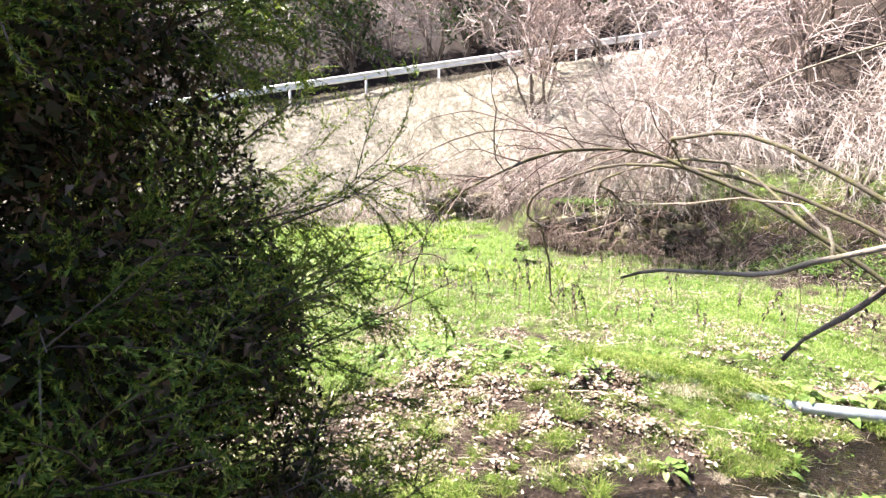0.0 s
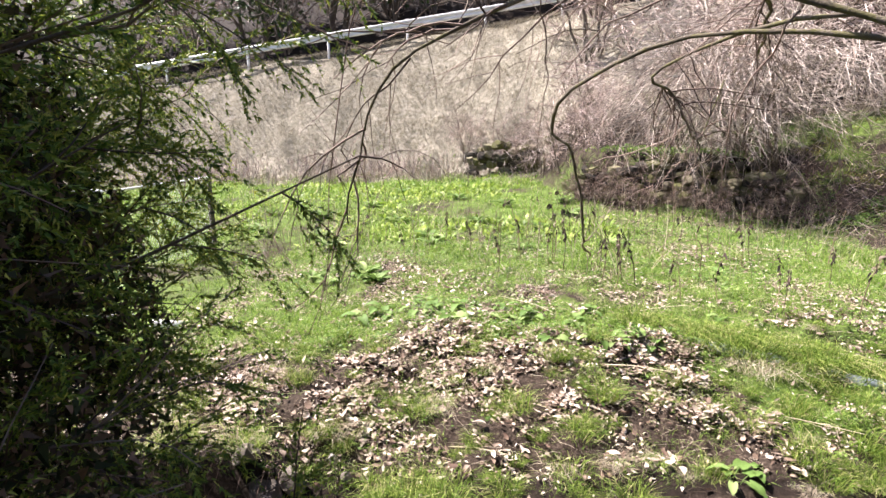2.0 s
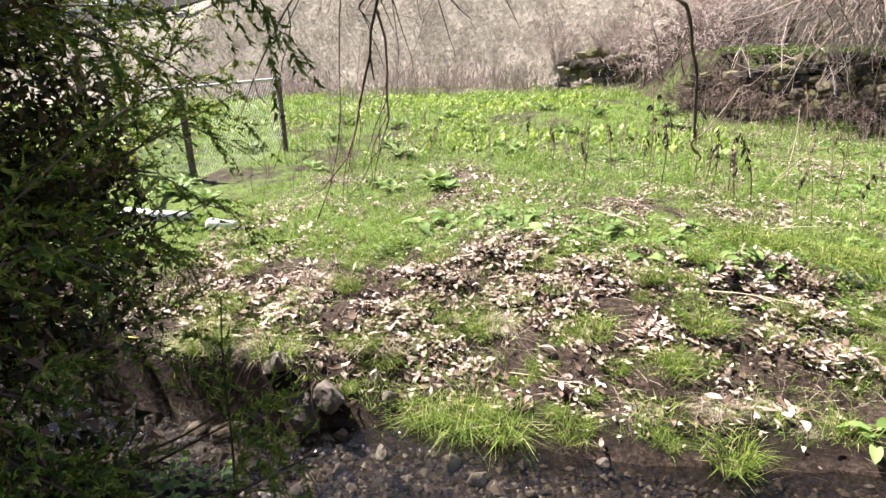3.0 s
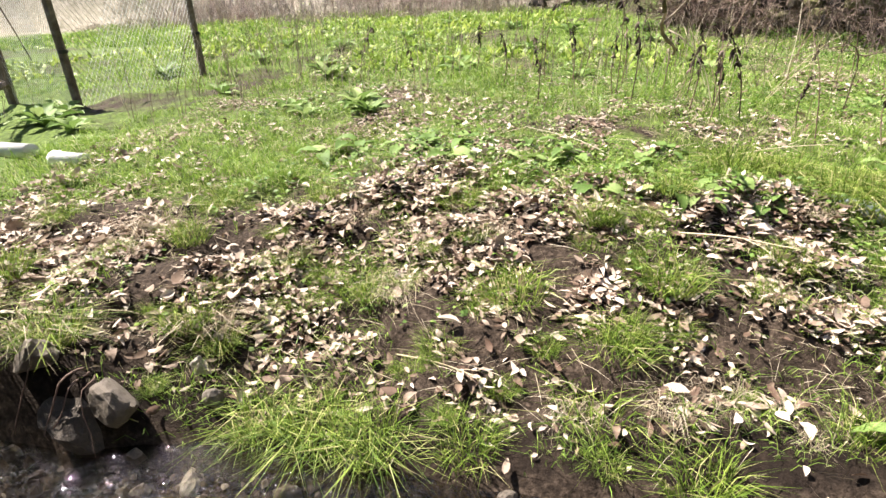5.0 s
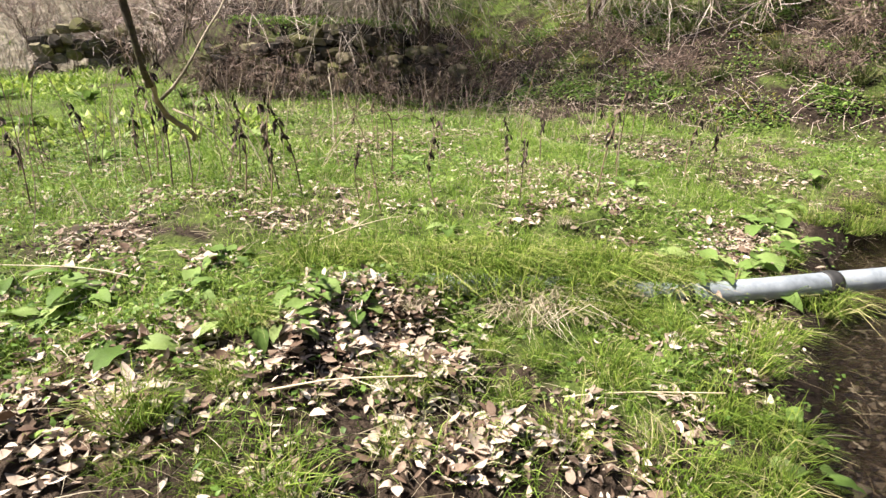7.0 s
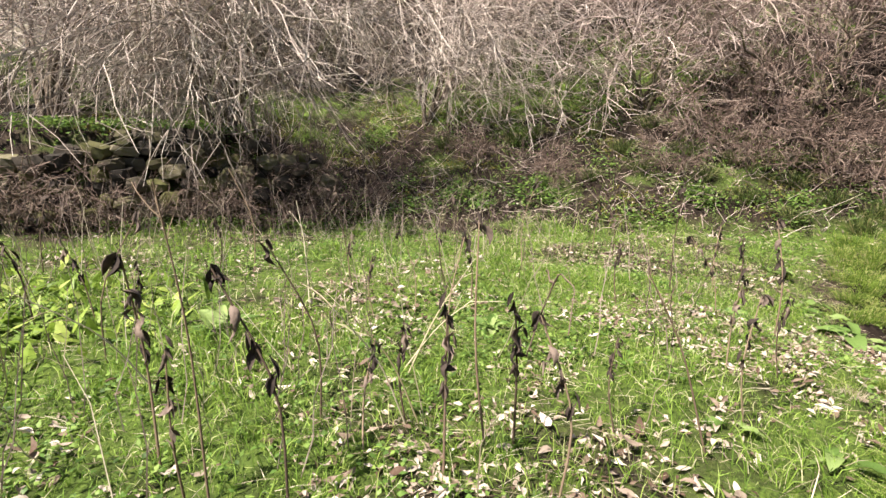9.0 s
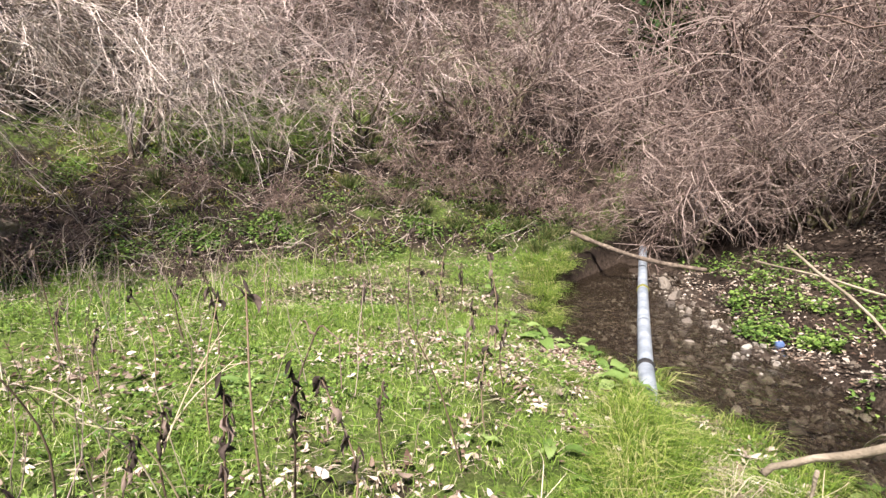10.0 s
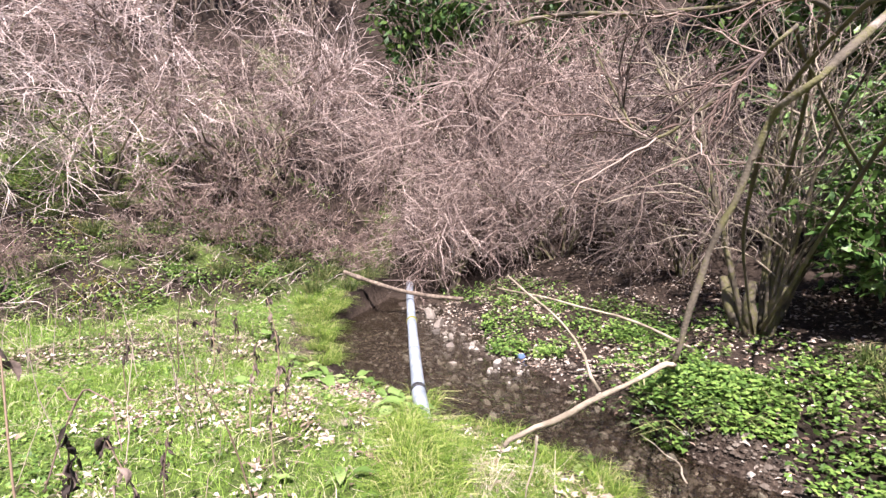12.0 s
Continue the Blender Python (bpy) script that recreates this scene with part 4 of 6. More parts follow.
def bush_parts(seed, n_stem, tall, spread, counts, droop, mats, thick=0.03, arch=0.5, fat=1.0):
    """Meshes of a bare bush: stems one by one, then joined branches and twigs."""
    rng = np.random.RandomState(seed)
    a = rng.uniform(0, 2 * np.pi, n_stem)
    lean = spread * rng.uniform(0.25, 1.0, n_stem)
    H = tall * rng.uniform(0.7, 1.1, n_stem)
    w = np.linspace(0, 1, 10)[None, :]
    x = np.cos(a)[:, None] * (0.12 + lean[:, None] * w ** 1.3)
    y = np.sin(a)[:, None] * (0.12 + lean[:, None] * w ** 1.3)
    zz = H[:, None] * (w - arch * 0.45 * w ** 3) - 0.15 * (1 - w)
    P = np.stack([x, y, zz], -1) + np.concatenate([np.zeros((n_stem, 1, 3)), rng.normal(size=(n_stem, 9, 3)) * 0.05], 1)
    R = taper(n_stem, 10, thick * rng.uniform(0.6, 1.2, n_stem), np.full(n_stem, 0.006))
    out = []
    for i in range(n_stem):
        out.append(("stem", build("stem", *tubes(P[i:i + 1], R[i:i + 1], 7), mats[0], True)))
    b1 = spawn(P, counts[0], tall * 0.55, 0.8, droop, 0.14, rng, 8, 0.2, 1.0, 0.15)
    b2 = spawn(b1, counts[1], tall * 0.3, 0.9, droop * 1.2, 0.19, rng, 5, 0.15, 1.0)
    b3 = spawn(b2, counts[2], tall * 0.17, 0.95, droop, 0.22, rng, 3, 0.1, 1.0)
    out.append(("branch", build("branch", *tubes(b1, taper(len(b1), 8, np.full(len(b1), thick * 0.28), np.full(len(b1), 0.003)), 4), mats[1], True)))
    V, F = joined(tubes(b2, taper(len(b2), 5, np.full(len(b2), 0.005 * fat), np.full(len(b2), 0.003 * fat)), 3), tubes(b3, taper(len(b3), 3, np.full(len(b3), 0.0036 * fat), np.full(len(b3), 0.002 * fat)), 3))
    out.append(("twig", build("twig", V, F, mats[2])))
    return out


BUSHES = [bush_parts(61, 7, 2.6, 1.5, (7, 7, 3), 0.04, (BARK, DARKTWIG, TWIG), 0.045, 0.5, 1.25),
          bush_parts(62, 9, 2.4, 1.9, (7, 7, 4), 0.1, (MOSSBARK, TWIG, TWIG), 0.035, 0.7, 1.25),
          bush_parts(63, 6, 3.0, 1.2, (7, 7, 4), 0.02, (BARK, TWIG, TWIG), 0.04, 0.3, 1.25)]
FAR = [bush_parts(66, 6, 2.6, 1.6, (5, 5, 3), 0.05, (BARK, TWIG, TWIG), 0.035, 0.4, 2.0), bush_parts(67, 7, 2.8, 1.3, (5, 5, 3), 0.03, (BARK, TWIG, TWIG), 0.035, 0.3, 2.0)]
WEEP = bush_parts(64, 9, 3.4, 2.4, (9, 6, 4), 0.13, (BARK, PALETWIG, PALETWIG), 0.03, 0.9, 1.2)
SHADE = bush_parts(65, 9, 2.4, 1.9, (8, 6, 4), 0.08, (MOSSBARK, DARKTWIG, SHADETWIG), 0.035, 0.7, 1.3)
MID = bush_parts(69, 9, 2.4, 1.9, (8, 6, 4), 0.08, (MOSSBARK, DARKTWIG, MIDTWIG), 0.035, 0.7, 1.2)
LOW = bush_parts(68, 7, 1.0, 0.8, (6, 5, 4), 0.05, (DARKTWIG, DARKTWIG, DARKTWIG), 0.012, 0.7, 1.4)


def bush(kind, x, y, turn, size, label, group="bare bushes on the hillside"):
    ob = thing("bush", x, y, gz(x, y), label, "bush", group)
    ob.rotation_euler = (0, 0, radians(turn))
    ob.scale = (size, size, size)
    for name, me in kind:
        p = share(name, me, ob, Matrix())
        if name != "stem":
            tagged(p, kind="stuff")
    return ob


DRY = "leafless bush with a dense tangle of pale pinkish twigs"
for k, x, y, t, s_ in [(0, 12.5, 7.0, 20, 1.25), (1, 12.0, 9.6, 70, 1.0), (0, 13.8, 8.6, 130, 1.4), (2, 14.2, 6.4, 200, 1.35), (1, 13.0, 11.6, 310, 1.2), (1, 12.0, 2.4, 90, 1.15), (1, 10.4, 1.2, 10, 1.05), (0, 12.6, 0.8, 160, 1.25),
                       (1, 13.6, 3.4, 240, 1.2), (1, 8.6, 0.2, 200, 1.15), (1, 7.0, 0.2, 30, 1.0), (0, 9.4, -1.2, 100, 1.4), (1, 14.4, 0.4, 50, 2.0), (2, 15.6, -1.4, 140, 2.1), (0, 12.6, -1.6, 250, 1.9), (1, 10.9, 3.0, 20, 0.9), (1, 11.6, 0.9, 200, 1.4), (1, 9.7, 0.9, 130, 1.1), (0, 14.9, 4.9, 15, 1.5)]:
    # SHADE bushes carry the stream's shade in their twig colour; MID is a tone between
    bush(MID if 11.9 < x < 14.5 and 4.5 < y < 7.5 else BUSHES[k] if y > 4 else SHADE if x < 9.9 else MID, x, y, t, s_, DRY if x > 9.9 else "leafless bush hanging over the stream, twigs darkened for shade")
for x, y, s_ in ((10.2, 8.7, 0.6), (9.2, 10.4, 0.6), (10.8, 7.6, 0.7), (9.2, 11.9, 0.6), (11.4, 8.6, 0.8), (5.9, 13.45, 0.75), (4.5, 14.4, 0.8), (3.3, 15.2, 0.8), (5.2, 13.9, 0.65), (7.0, 13.0, 0.8), (3.9, 14.8, 0.7), (2.8, 15.5, 0.7), (6.4, 13.1, 0.6), (11.3, 5.0, 0.8), (12.0, 4.7, 1.0), (11.6, 6.7, 1.2), (12.2, 7.5, 1.3), (11.0, 6.2, 1.0), (11.2, 7.9, 1.0), (3.0, 15.6, 0.8), (6.6, 13.7, 0.9)):
    bush(LOW, x, y, s_ * 997 + x * 50, s_, "low dark tangle of bare brush on the bank", "low brush")
brush = random.Random(77)
for _ in range(900):
    bx, by = brush.uniform(1.5, 26), brush.uniform(-4, 31)
    bu = float(past_toe(bx, by))
    open_slope = by > float(rail_y(bx)) - 1 or (bx < 1.5) or (bx < 5 and 16 < by < 23.5) or (bx < 10.5 and by < 18.5)
    if bu < 3.6 or bu > 19 or open_slope or bx * 0.9 + 6 < by * 0.35:
        continue
    if any(math.hypot(bx - o.location.x, by - o.location.y) < 3.3 for o in scene.objects if o.name.startswith("bush")):
        continue
    bush(brush.choice(FAR), bx, by, brush.uniform(0, 360), brush.uniform(1.45, 2.1), DRY)
for i in range(16):
    bx = -22 + i * 3.1
    bush(FAR[i % 2], bx, float(rail_y(bx)) + 7.5 + (i % 3), i * 67, 2.2, "tall bare bush on the wooded bank above the road", "bushes above the road")
bush(WEEP, 7.5, 15.6, 15, 1.45, "bare weeping tree with long pale drooping twigs above the wall", "weeping trees")
bush(WEEP, 6.1, 14.7, 75, 1.05, "bare weeping tree with long pale drooping twigs above the wall", "weeping trees")
bush(WEEP, 10.2, 13.6, 120, 1.2, "bare weeping tree with pale twigs hanging over the bank", "weeping trees")
bush(WEEP, 4.8, 17.2, 220, 1.35, "bare weeping tree with long pale drooping twigs above the wall", "weeping trees")
for x, y, s_ in ((2.6, 18.6, 0.8), (2.2, 20.6, 0.8), (3.4, 21.4, 0.9), (1.8, 22.2, 0.7), (4.2, 19.6, 0.9), (2.9, 17.0, 0.6)):
    bush(FAR[0], x, y, x * 100, s_, "leafless bush on the terrace beside the old wall", "terrace bushes")
bush(BUSHES[2], -0.6, 24.0, 0, 0.55, "small leafless bush at the foot of the grassy slope", "slope bushes")
bush(BUSHES[0], 1.2, 23.4, 90, 0.7, "small leafless bush at the foot of the grassy slope", "slope bushes")


def evergreen(x, y, tall, wide, seed, label, size=0.1, n=9000, name="evergreen_tree"):
    ob = thing(name, x, y, gz(x, y), label, "tree" if tall > 3 else "shrub", "evergreens")
    rng = np.random.RandomState(seed)
    k = 7 if tall > 3 else 9
    a = rng.uniform(0, 2 * np.pi, k)
    w = np.linspace(0, 1, 8)[None, :, None]
    top = np.stack([np.cos(a) * wide * rng.uniform(0.1, 0.75, k), np.sin(a) * wide * rng.uniform(0.1, 0.75, k), tall * rng.uniform(0.6, 1.0, k)], 1)
    S = top[:, None] * w ** np.array([1.5, 1.5, 1.0]) - np.array([0, 0, 0.1]) * (1 - w)
    for i in range(k):
        V, Q = tubes(S[i:i + 1], taper(1, 8, [tall * 0.012 + 0.006], [0.006]), 7)
        part("stem", V, Q, BARK, ob, "", True)
    b = spawn(S, 10, wide * 0.7, 0.9, 0.0, 0.15, rng, 6, 0.15, 1.0)
    b2 = spawn(b, 5, wide * 0.35, 0.9, 0.02, 0.2, rng, 5, 0.3, 1.0)
    V, F = joined(tubes(b, taper(len(b), 6, np.full(len(b), 0.01), np.full(len(b), 0.003)), 4), tubes(b2, taper(len(b2), 5, np.full(len(b2), 0.005), np.full(len(b2), 0.002)), 3))
    tagged(part("branch", V, F, BARK, ob, "", True), kind="stuff")
    m = max(3, n // len(b2))
    who = np.repeat(np.arange(len(b2)), m)
    t = rng.uniform(0.8, 3.99, len(who))
    i = t.astype(int)
    f = (t - i)[:, None]
    base = b2[who, i] * (1 - f) + b2[who, i + 1] * f + rng.normal(size=(len(who), 3)) * size * 0.3
    along = unit(rng.normal(size=base.shape) + np.array([0, 0, -0.2]) + unit(base * np.array([1, 1, 0.2])))
    V, F = leaves(base, along, np.array([0, 0, 1.0]) + 0.6 * rng.normal(size=base.shape), size * rng.uniform(0.7, 1.2, len(base)), size * rng.uniform(0.35, 0.5, len(base)), 0.12)
    tagged(part("crown", V, F, GLOSSY if tall < 3 else EVERGREEN, ob, "glossy dark green leaves"), kind="stuff")
    return ob


evergreen(3.0, 1.6, 1.8, 0.95, 71, "glossy dark green broadleaf shrub beside the bare tree", 0.13, 3600, "evergreen_shrub")
evergreen(3.9, 0.5, 2.6, 1.3, 72, "dark broadleaf evergreen shrub in the shade behind the bare tree", 0.15, 4200, "evergreen_shrub")
evergreen(6.0, -1.8, 5.0, 2.4, 73, "dense dark evergreen tree in the shade behind the brush", 0.24, 5200)
for i, (x, y, h, w) in enumerate([(5.2, -2.6, 5.5, 2.4), (8.6, -4.4, 6.5, 2.8), (12.5, -7.0, 8.0, 3.2), (17.6, 0.9, 8.0, 2.2), (2.4, -3.0, 5.0, 2.2), (17.5, -5.0, 9.0, 3.6), (25.0, -1.5, 10.0, 3.6), (22.0, -4.0, 11.0, 4.5), (6.8, -4.8, 6.0, 2.8)]):
    evergreen(x, y, h, w, 80 + i, "dense dark evergreen tree in the shade behind the brush", 0.34, 3400)
for i, (x, y) in enumerate([(-14, 36.5), (-6, 38.5), (2, 40), (10, 41.5), (18, 42), (-22, 35), (-10, 38), (6, 41)]):
    evergreen(x, y, 7.0, 4.0, 90 + i, "dark trees standing beyond the road", 0.45, 2000)


# ---- ground plants ----
def scatter(n, box, keep, rng, clump=0.0, per=1):
    """Points on the ground inside box, kept by the share keep(x, y)."""
    x0, x1, y0, y1 = box
    x, y = rng.uniform(x0, x1, n), rng.uniform(y0, y1, n)
    ok = rng.rand(n) < keep(x, y)
    x, y = np.repeat(x[ok], per), np.repeat(y[ok], per)
    if clump:
        x, y = x + rng.normal(size=len(x)) * clump, y + rng.normal(size=len(y)) * clump
        ok = (y > left_edge(x) + 0.02) | (y < right_edge(x) - 0.05)
        x, y = x[ok], y[ok]
    return x, y, height(x, y)


def turf_share(x, y):
    return np.clip(zones(x, y)[0] * 1.35 - 0.1, 0, 1) ** 1.5


def near_share(x, y):
    return np.clip(1.25 - np.hypot(x - 1.5, y - 6.5) / 9, 0.15, 1)


def meadow_grass():
    rng = np.random.RandomState(101)
    for name, n, box, per, L, W in (("near", 19000, (-3.5, 8.0, 4.8, 10.5), 9, 0.1, 0.0042), ("middle", 7000, (-9, 9.5, 9.5, 16), 7, 0.15, 0.009), ("far", 4500, (-17, 4, 15.5, 25), 6, 0.2, 0.02), ("mound", 3000, (7.5, 14.5, 4.6, 15), 8, 0.16, 0.007)):
        x, y, z = scatter(n, box, turf_share, rng, 0.045 if name == "near" else 0.1, per)
        tall = 0.45 + 0.9 * np.clip(0.5 + 0.8 * value_noise(x * 0.8, y * 0.8, 41) + 0.5 * value_noise(x * 2.6, y * 2.6, 42), 0, 1.3)
        lean = np.stack([rng.normal(size=len(x)) * 0.4, rng.normal(size=len(x)) * 0.4, np.ones(len(x))], 1)
        V, F = blades(np.stack([x, y, z - 0.01], 1), lean, L * tall * rng.uniform(0.6, 1.3, len(x)), W * rng.uniform(0.7, 1.4, len(x)), rng, 0.45)
        stuff("grass", V, F, GRASS, "fresh bright green spring grass of the meadow", "grass")


def small_weeds():
    rng = np.random.RandomState(102)
    share_of = lambda x, y: np.clip(0.5 + 1.4 * value_noise(x * 1.1 + 9, y * 1.1, 51), 0, 1) * np.clip(zones(x, y)[0] + 0.22, 0, 1)
    x, y, z = scatter(11000, (-3.0, 10, 4.9, 13), share_of, rng, 0.05, 7)
    n = len(x)
    along = np.stack([rng.normal(size=n), rng.normal(size=n), rng.uniform(0, 0.6, n)], 1)
    base = np.stack([x, y, z + rng.uniform(0.01, 0.07, n)], 1)
    V, F = leaves(base, along, np.array([0, 0, 1.0]) + 0.3 * rng.normal(size=(n, 3)), rng.uniform(0.02, 0.045, n), rng.uniform(0.014, 0.03, n), 0.1)
    stuff("ground_cover", V, F, COVER, "low small leaved green weeds among the grass", "weeds")
    # far broad-leaved carpet
    share_far = lambda x, y: np.clip(0.3 + 1.3 * value_noise(x * 0.5 + 3, y * 0.5, 52), 0, 1) * zones(x, y)[0]
    x, y, z = scatter(4200, (-14, 3, 10.8, 23), share_far, rng, 0.18, 7)
    n = len(x)
    along = np.stack([rng.normal(size=n), rng.normal(size=n), rng.uniform(0.3, 1.2, n)], 1)
    V, F = leaves(np.stack([x, y, z], 1), along, np.array([0, 0, 1.0]) + 0.3 * rng.normal(size=(n, 3)), rng.uniform(0.1, 0.24, n), rng.uniform(0.05, 0.09, n), 0.1)
    stuff("broad_weeds", V, F, LUSH, "carpet of broad leaved green weeds across the meadow", "weeds")
    # clumps on the bank foot and the mound
    P = []
    for cx, cy, r, m in ((12.2, 8.2, 0.9, 500), (11.6, 10.6, 0.9, 500), (10.6, 13.0, 0.9, 420), (10.0, 12.4, 0.7, 300), (11.2, 7.2, 0.6, 300), (10.6, 6.2, 0.6, 300), (6.2, 14.1, 0.6, 700), (5.0, 14.9, 0.6, 700), (3.8, 15.7, 0.6, 600), (7.2, 13.8, 0.6, 500), (5.6, 14.6, 0.5, 500), (4.4, 15.4, 0.5, 500), (7.3, 12.0, 0.35, 300), (7.8, 11.4, 0.4, 340), (8.9, 8.8, 0.4, 260), (6.9, 13.2, 0.6, 420), (6.2, 13.2, 0.5, 340), (5.4, 13.9, 0.6, 360), (9.7, 8.2, 0.4, 220), (8.7, 10.5, 0.4, 240), (4.6, 14.6, 0.5, 300),
                         (6.6, 3.9, 0.3, 420), (6.0, 3.6, 0.22, 200), (7.6, 3.3, 0.5, 300), (9.2, 2.7, 0.6, 300), (10.2, 3.0, 0.5, 260), (5.6, 2.4, 0.5, 260), (4.9, 3.0, 0.45, 220), (2.6, 2.9, 0.5, 260), (2.2, 3.3, 0.35, 260), (2.6, 2.3, 0.4, 220), (3.1, 2.7, 0.35, 200), (5.0, 1.6, 0.6, 260), (6.4, 2.2, 0.6, 260), (8.2, 2.4, 0.6, 260), (2.0, 2.6, 0.4, 200), (-1.2, 3.6, 0.3, 160)):
        a, d = rng.uniform(0, 6.28, m), r * np.sqrt(rng.rand(m))
        P.append(np.stack([cx + d * np.cos(a), cy + d * np.sin(a)], 1))
    for _ in range(70):
        cx, cy, r, m = rng.uniform(6.5, 13.5), rng.uniform(4.8, 14.5), rng.uniform(0.15, 0.45), 130
        if 0.2 < past_toe(np.array([cx]), np.array([cy]))[0] < 5:
            a, d = rng.uniform(0, 6.28, m), r * np.sqrt(rng.rand(m))
            P.append(np.stack([cx + d * np.cos(a), cy + d * np.sin(a)], 1))
    for _ in range(60):
        cx, r, m = rng.uniform(1.6, 9.0), rng.uniform(0.1, 0.3), 60
        cy = float(right_edge(cx)) - rng.uniform(0.1, 2.2)
        a, d = rng.uniform(0, 6.28, m), r * np.sqrt(rng.rand(m))
        P.append(np.stack([cx + d * np.cos(a), cy + d * np.sin(a)], 1))
    P = np.concatenate(P)
    P = P[(P[:, 1] > left_edge(P[:, 0])) | (P[:, 1] < right_edge(P[:, 0]) + 0.3)]
    n = len(P)
    along = np.stack([rng.normal(size=n), rng.normal(size=n), rng.uniform(0, 0.6, n)], 1)
    base = np.column_stack([P, height(P[:, 0], P[:, 1]) + rng.uniform(0.02, 0.14, n)])
    V, F = leaves(base, along, np.array([0, 0, 1.0]) + 0.3 * rng.normal(size=(n, 3)), rng.uniform(0.04, 0.08, n), rng.uniform(0.03, 0.05, n), 0.1)
    stuff("herb_clumps", V, F, COVER, "fresh green herb clumps at the foot of the bank", "weeds")


def moss_cushions():
    rng = np.random.RandomState(142)
    keep = lambda x, y: smooth(0.0, 0.8, past_toe(x, y)) * (1 - smooth(4, 6, past_toe(x, y))) * np.clip(0.1 + 1.3 * value_noise(x * 1.3 + 7, y * 1.3, 59), 0, 1)
    x, y, z = scatter(9000, (2.4, 13.5, 4.8, 17), keep, rng, 0.06, 9)
    n = len(x)
    lean = np.stack([rng.normal(size=n) * 0.7, rng.normal(size=n) * 0.7, np.ones(n)], 1)
    V, F = blades(np.stack([x, y, z], 1), lean, rng.uniform(0.03, 0.09, n), rng.uniform(0.008, 0.018, n), rng, 0.6)
    stuff("moss", V, F, MOSS, "olive green moss and low growth on the earth bank", "moss")


def bank_grass():
    rng = np.random.RandomState(131)
    share_of = lambda x, y: np.clip(0.08 + 1.3 * value_noise(x * 2.2 + 4, y * 2.2, 58), 0.06, 0.85) * smooth(0.05, 0.25, y - left_edge(x))
    x, y, z = scatter(7000, (-3.0, 4.5, 4.4, 7.0), share_of, rng, 0.035, 9)
    n = len(x)
    lean = np.stack([rng.normal(size=n) * 0.5, -0.3 + rng.normal(size=n) * 0.5, np.ones(n)], 1)
    V, F = blades(np.stack([x, y, z - 0.01], 1), lean, rng.uniform(0.04, 0.14, n), rng.uniform(0.002, 0.005, n), rng, 0.6)
    stuff("grass", V, F, GRASS, "thin young grass sprouting through the leaf litter", "grass")


def bank_roots():
    rng = np.random.RandomState(132)
    for i in range(12):
        x = rng.uniform(-1.9, -0.7)
        y = float(left_edge(x))
        top = gz(x, y + 0.16)
        r = thing("root", x, y, top, "thin dark root hanging from the undercut bank", "root", "bank roots")
        dx = rng.uniform(-0.15, 0.15)
        limb(r, [(x, y + 0.2, top + 0.01), (x + dx * 0.3, y + 0.1, top + 0.015), (x + dx * 0.6, y + 0.03, top * 0.55), (x + dx, y - 0.01, rng.uniform(0.0, 0.06))], rng.uniform(0.003, 0.006), 0.0015, DARKTWIG, "root", "", 6, 10)


def leafy_mound():
    rng = np.random.RandomState(103)
    ob = thing("leafy_ground_cover", 3.55, 3.55, gz(3.55, 3.55), "mound of leafy green ground cover on the stream edge", "ground cover")
    n = 2600
    a, d = rng.uniform(0, 6.28, n), np.sqrt(rng.rand(n))
    x, y = 3.55 + 0.75 * d * np.cos(a), 3.5 + 0.55 * d * np.sin(a)
    z = height(x, y) + 0.22 * (1 - d ** 2) * rng.uniform(0.5, 1.05, n) + 0.02
    base = np.stack([x, y, z], 1) - np.array(ob.location)
    along = np.stack([np.cos(a) + rng.normal(size=n), np.sin(a) + rng.normal(size=n), rng.uniform(-0.3, 0.5, n)], 1)
    V, F = leaves(base, along, np.array([0, 0, 1.0]) + 0.3 * rng.normal(size=(n, 3)), rng.uniform(0.045, 0.085, n), rng.uniform(0.035, 0.06, n), 0.12)
    tagged(part("leaf", V, F, COVER, ob), kind="stuff")
    m = 160
    a = rng.uniform(0, 6.28, m)
    q = rng.randint(0, 5, m)
    cx, cy = np.array([3.3, 3.6, 3.0, 3.9, 3.2])[q], np.array([3.95, 3.95, 3.75, 3.9, 3.3])[q]
    bx, by = cx + 0.04 * np.cos(a), cy + 0.04 * np.sin(a)
    V, F = blades(np.stack([bx, by, height(bx, by) + 0.05], 1) - np.array(ob.location), np.stack([np.cos(a), np.sin(a) + 0.3, np.full(m, 0.9)], 1), rng.uniform(0.22, 0.4, m), np.full(m, 0.009), rng, 1.2)
    tagged(part("sedge_blade", V, F, SEDGE, ob, "long arching dark sedge blades"), kind="stuff")


def leaf_share(x, y):
    t, m, s_ = zones(x, y)
    m = m + 0.45 * smooth(-0.15, 0.25, right_edge(x) - y) + 0.08 * t
    shore = smooth(1.2, 1.8, x) * (1 - smooth(4.6, 5.2, x)) * smooth(-0.12, 0.08, right_edge(x) - y)
    m = m * np.maximum(smooth(0.05, 0.25, y - left_edge(x)) * (0.22 + 0.78 * smooth(0.3, 0.9, y - left_edge(x))), smooth(-0.15, 0.1, right_edge(x) - y))
    return np.maximum(np.clip(m * 1.2, 0, 1) * np.clip(0.5 + 0.9 * value_noise(x * 1.9, y * 1.9, 61) + 0.9 * value_noise(x * 4.7, y * 4.7, 62), 0.03, 1), 0.4 * shore)


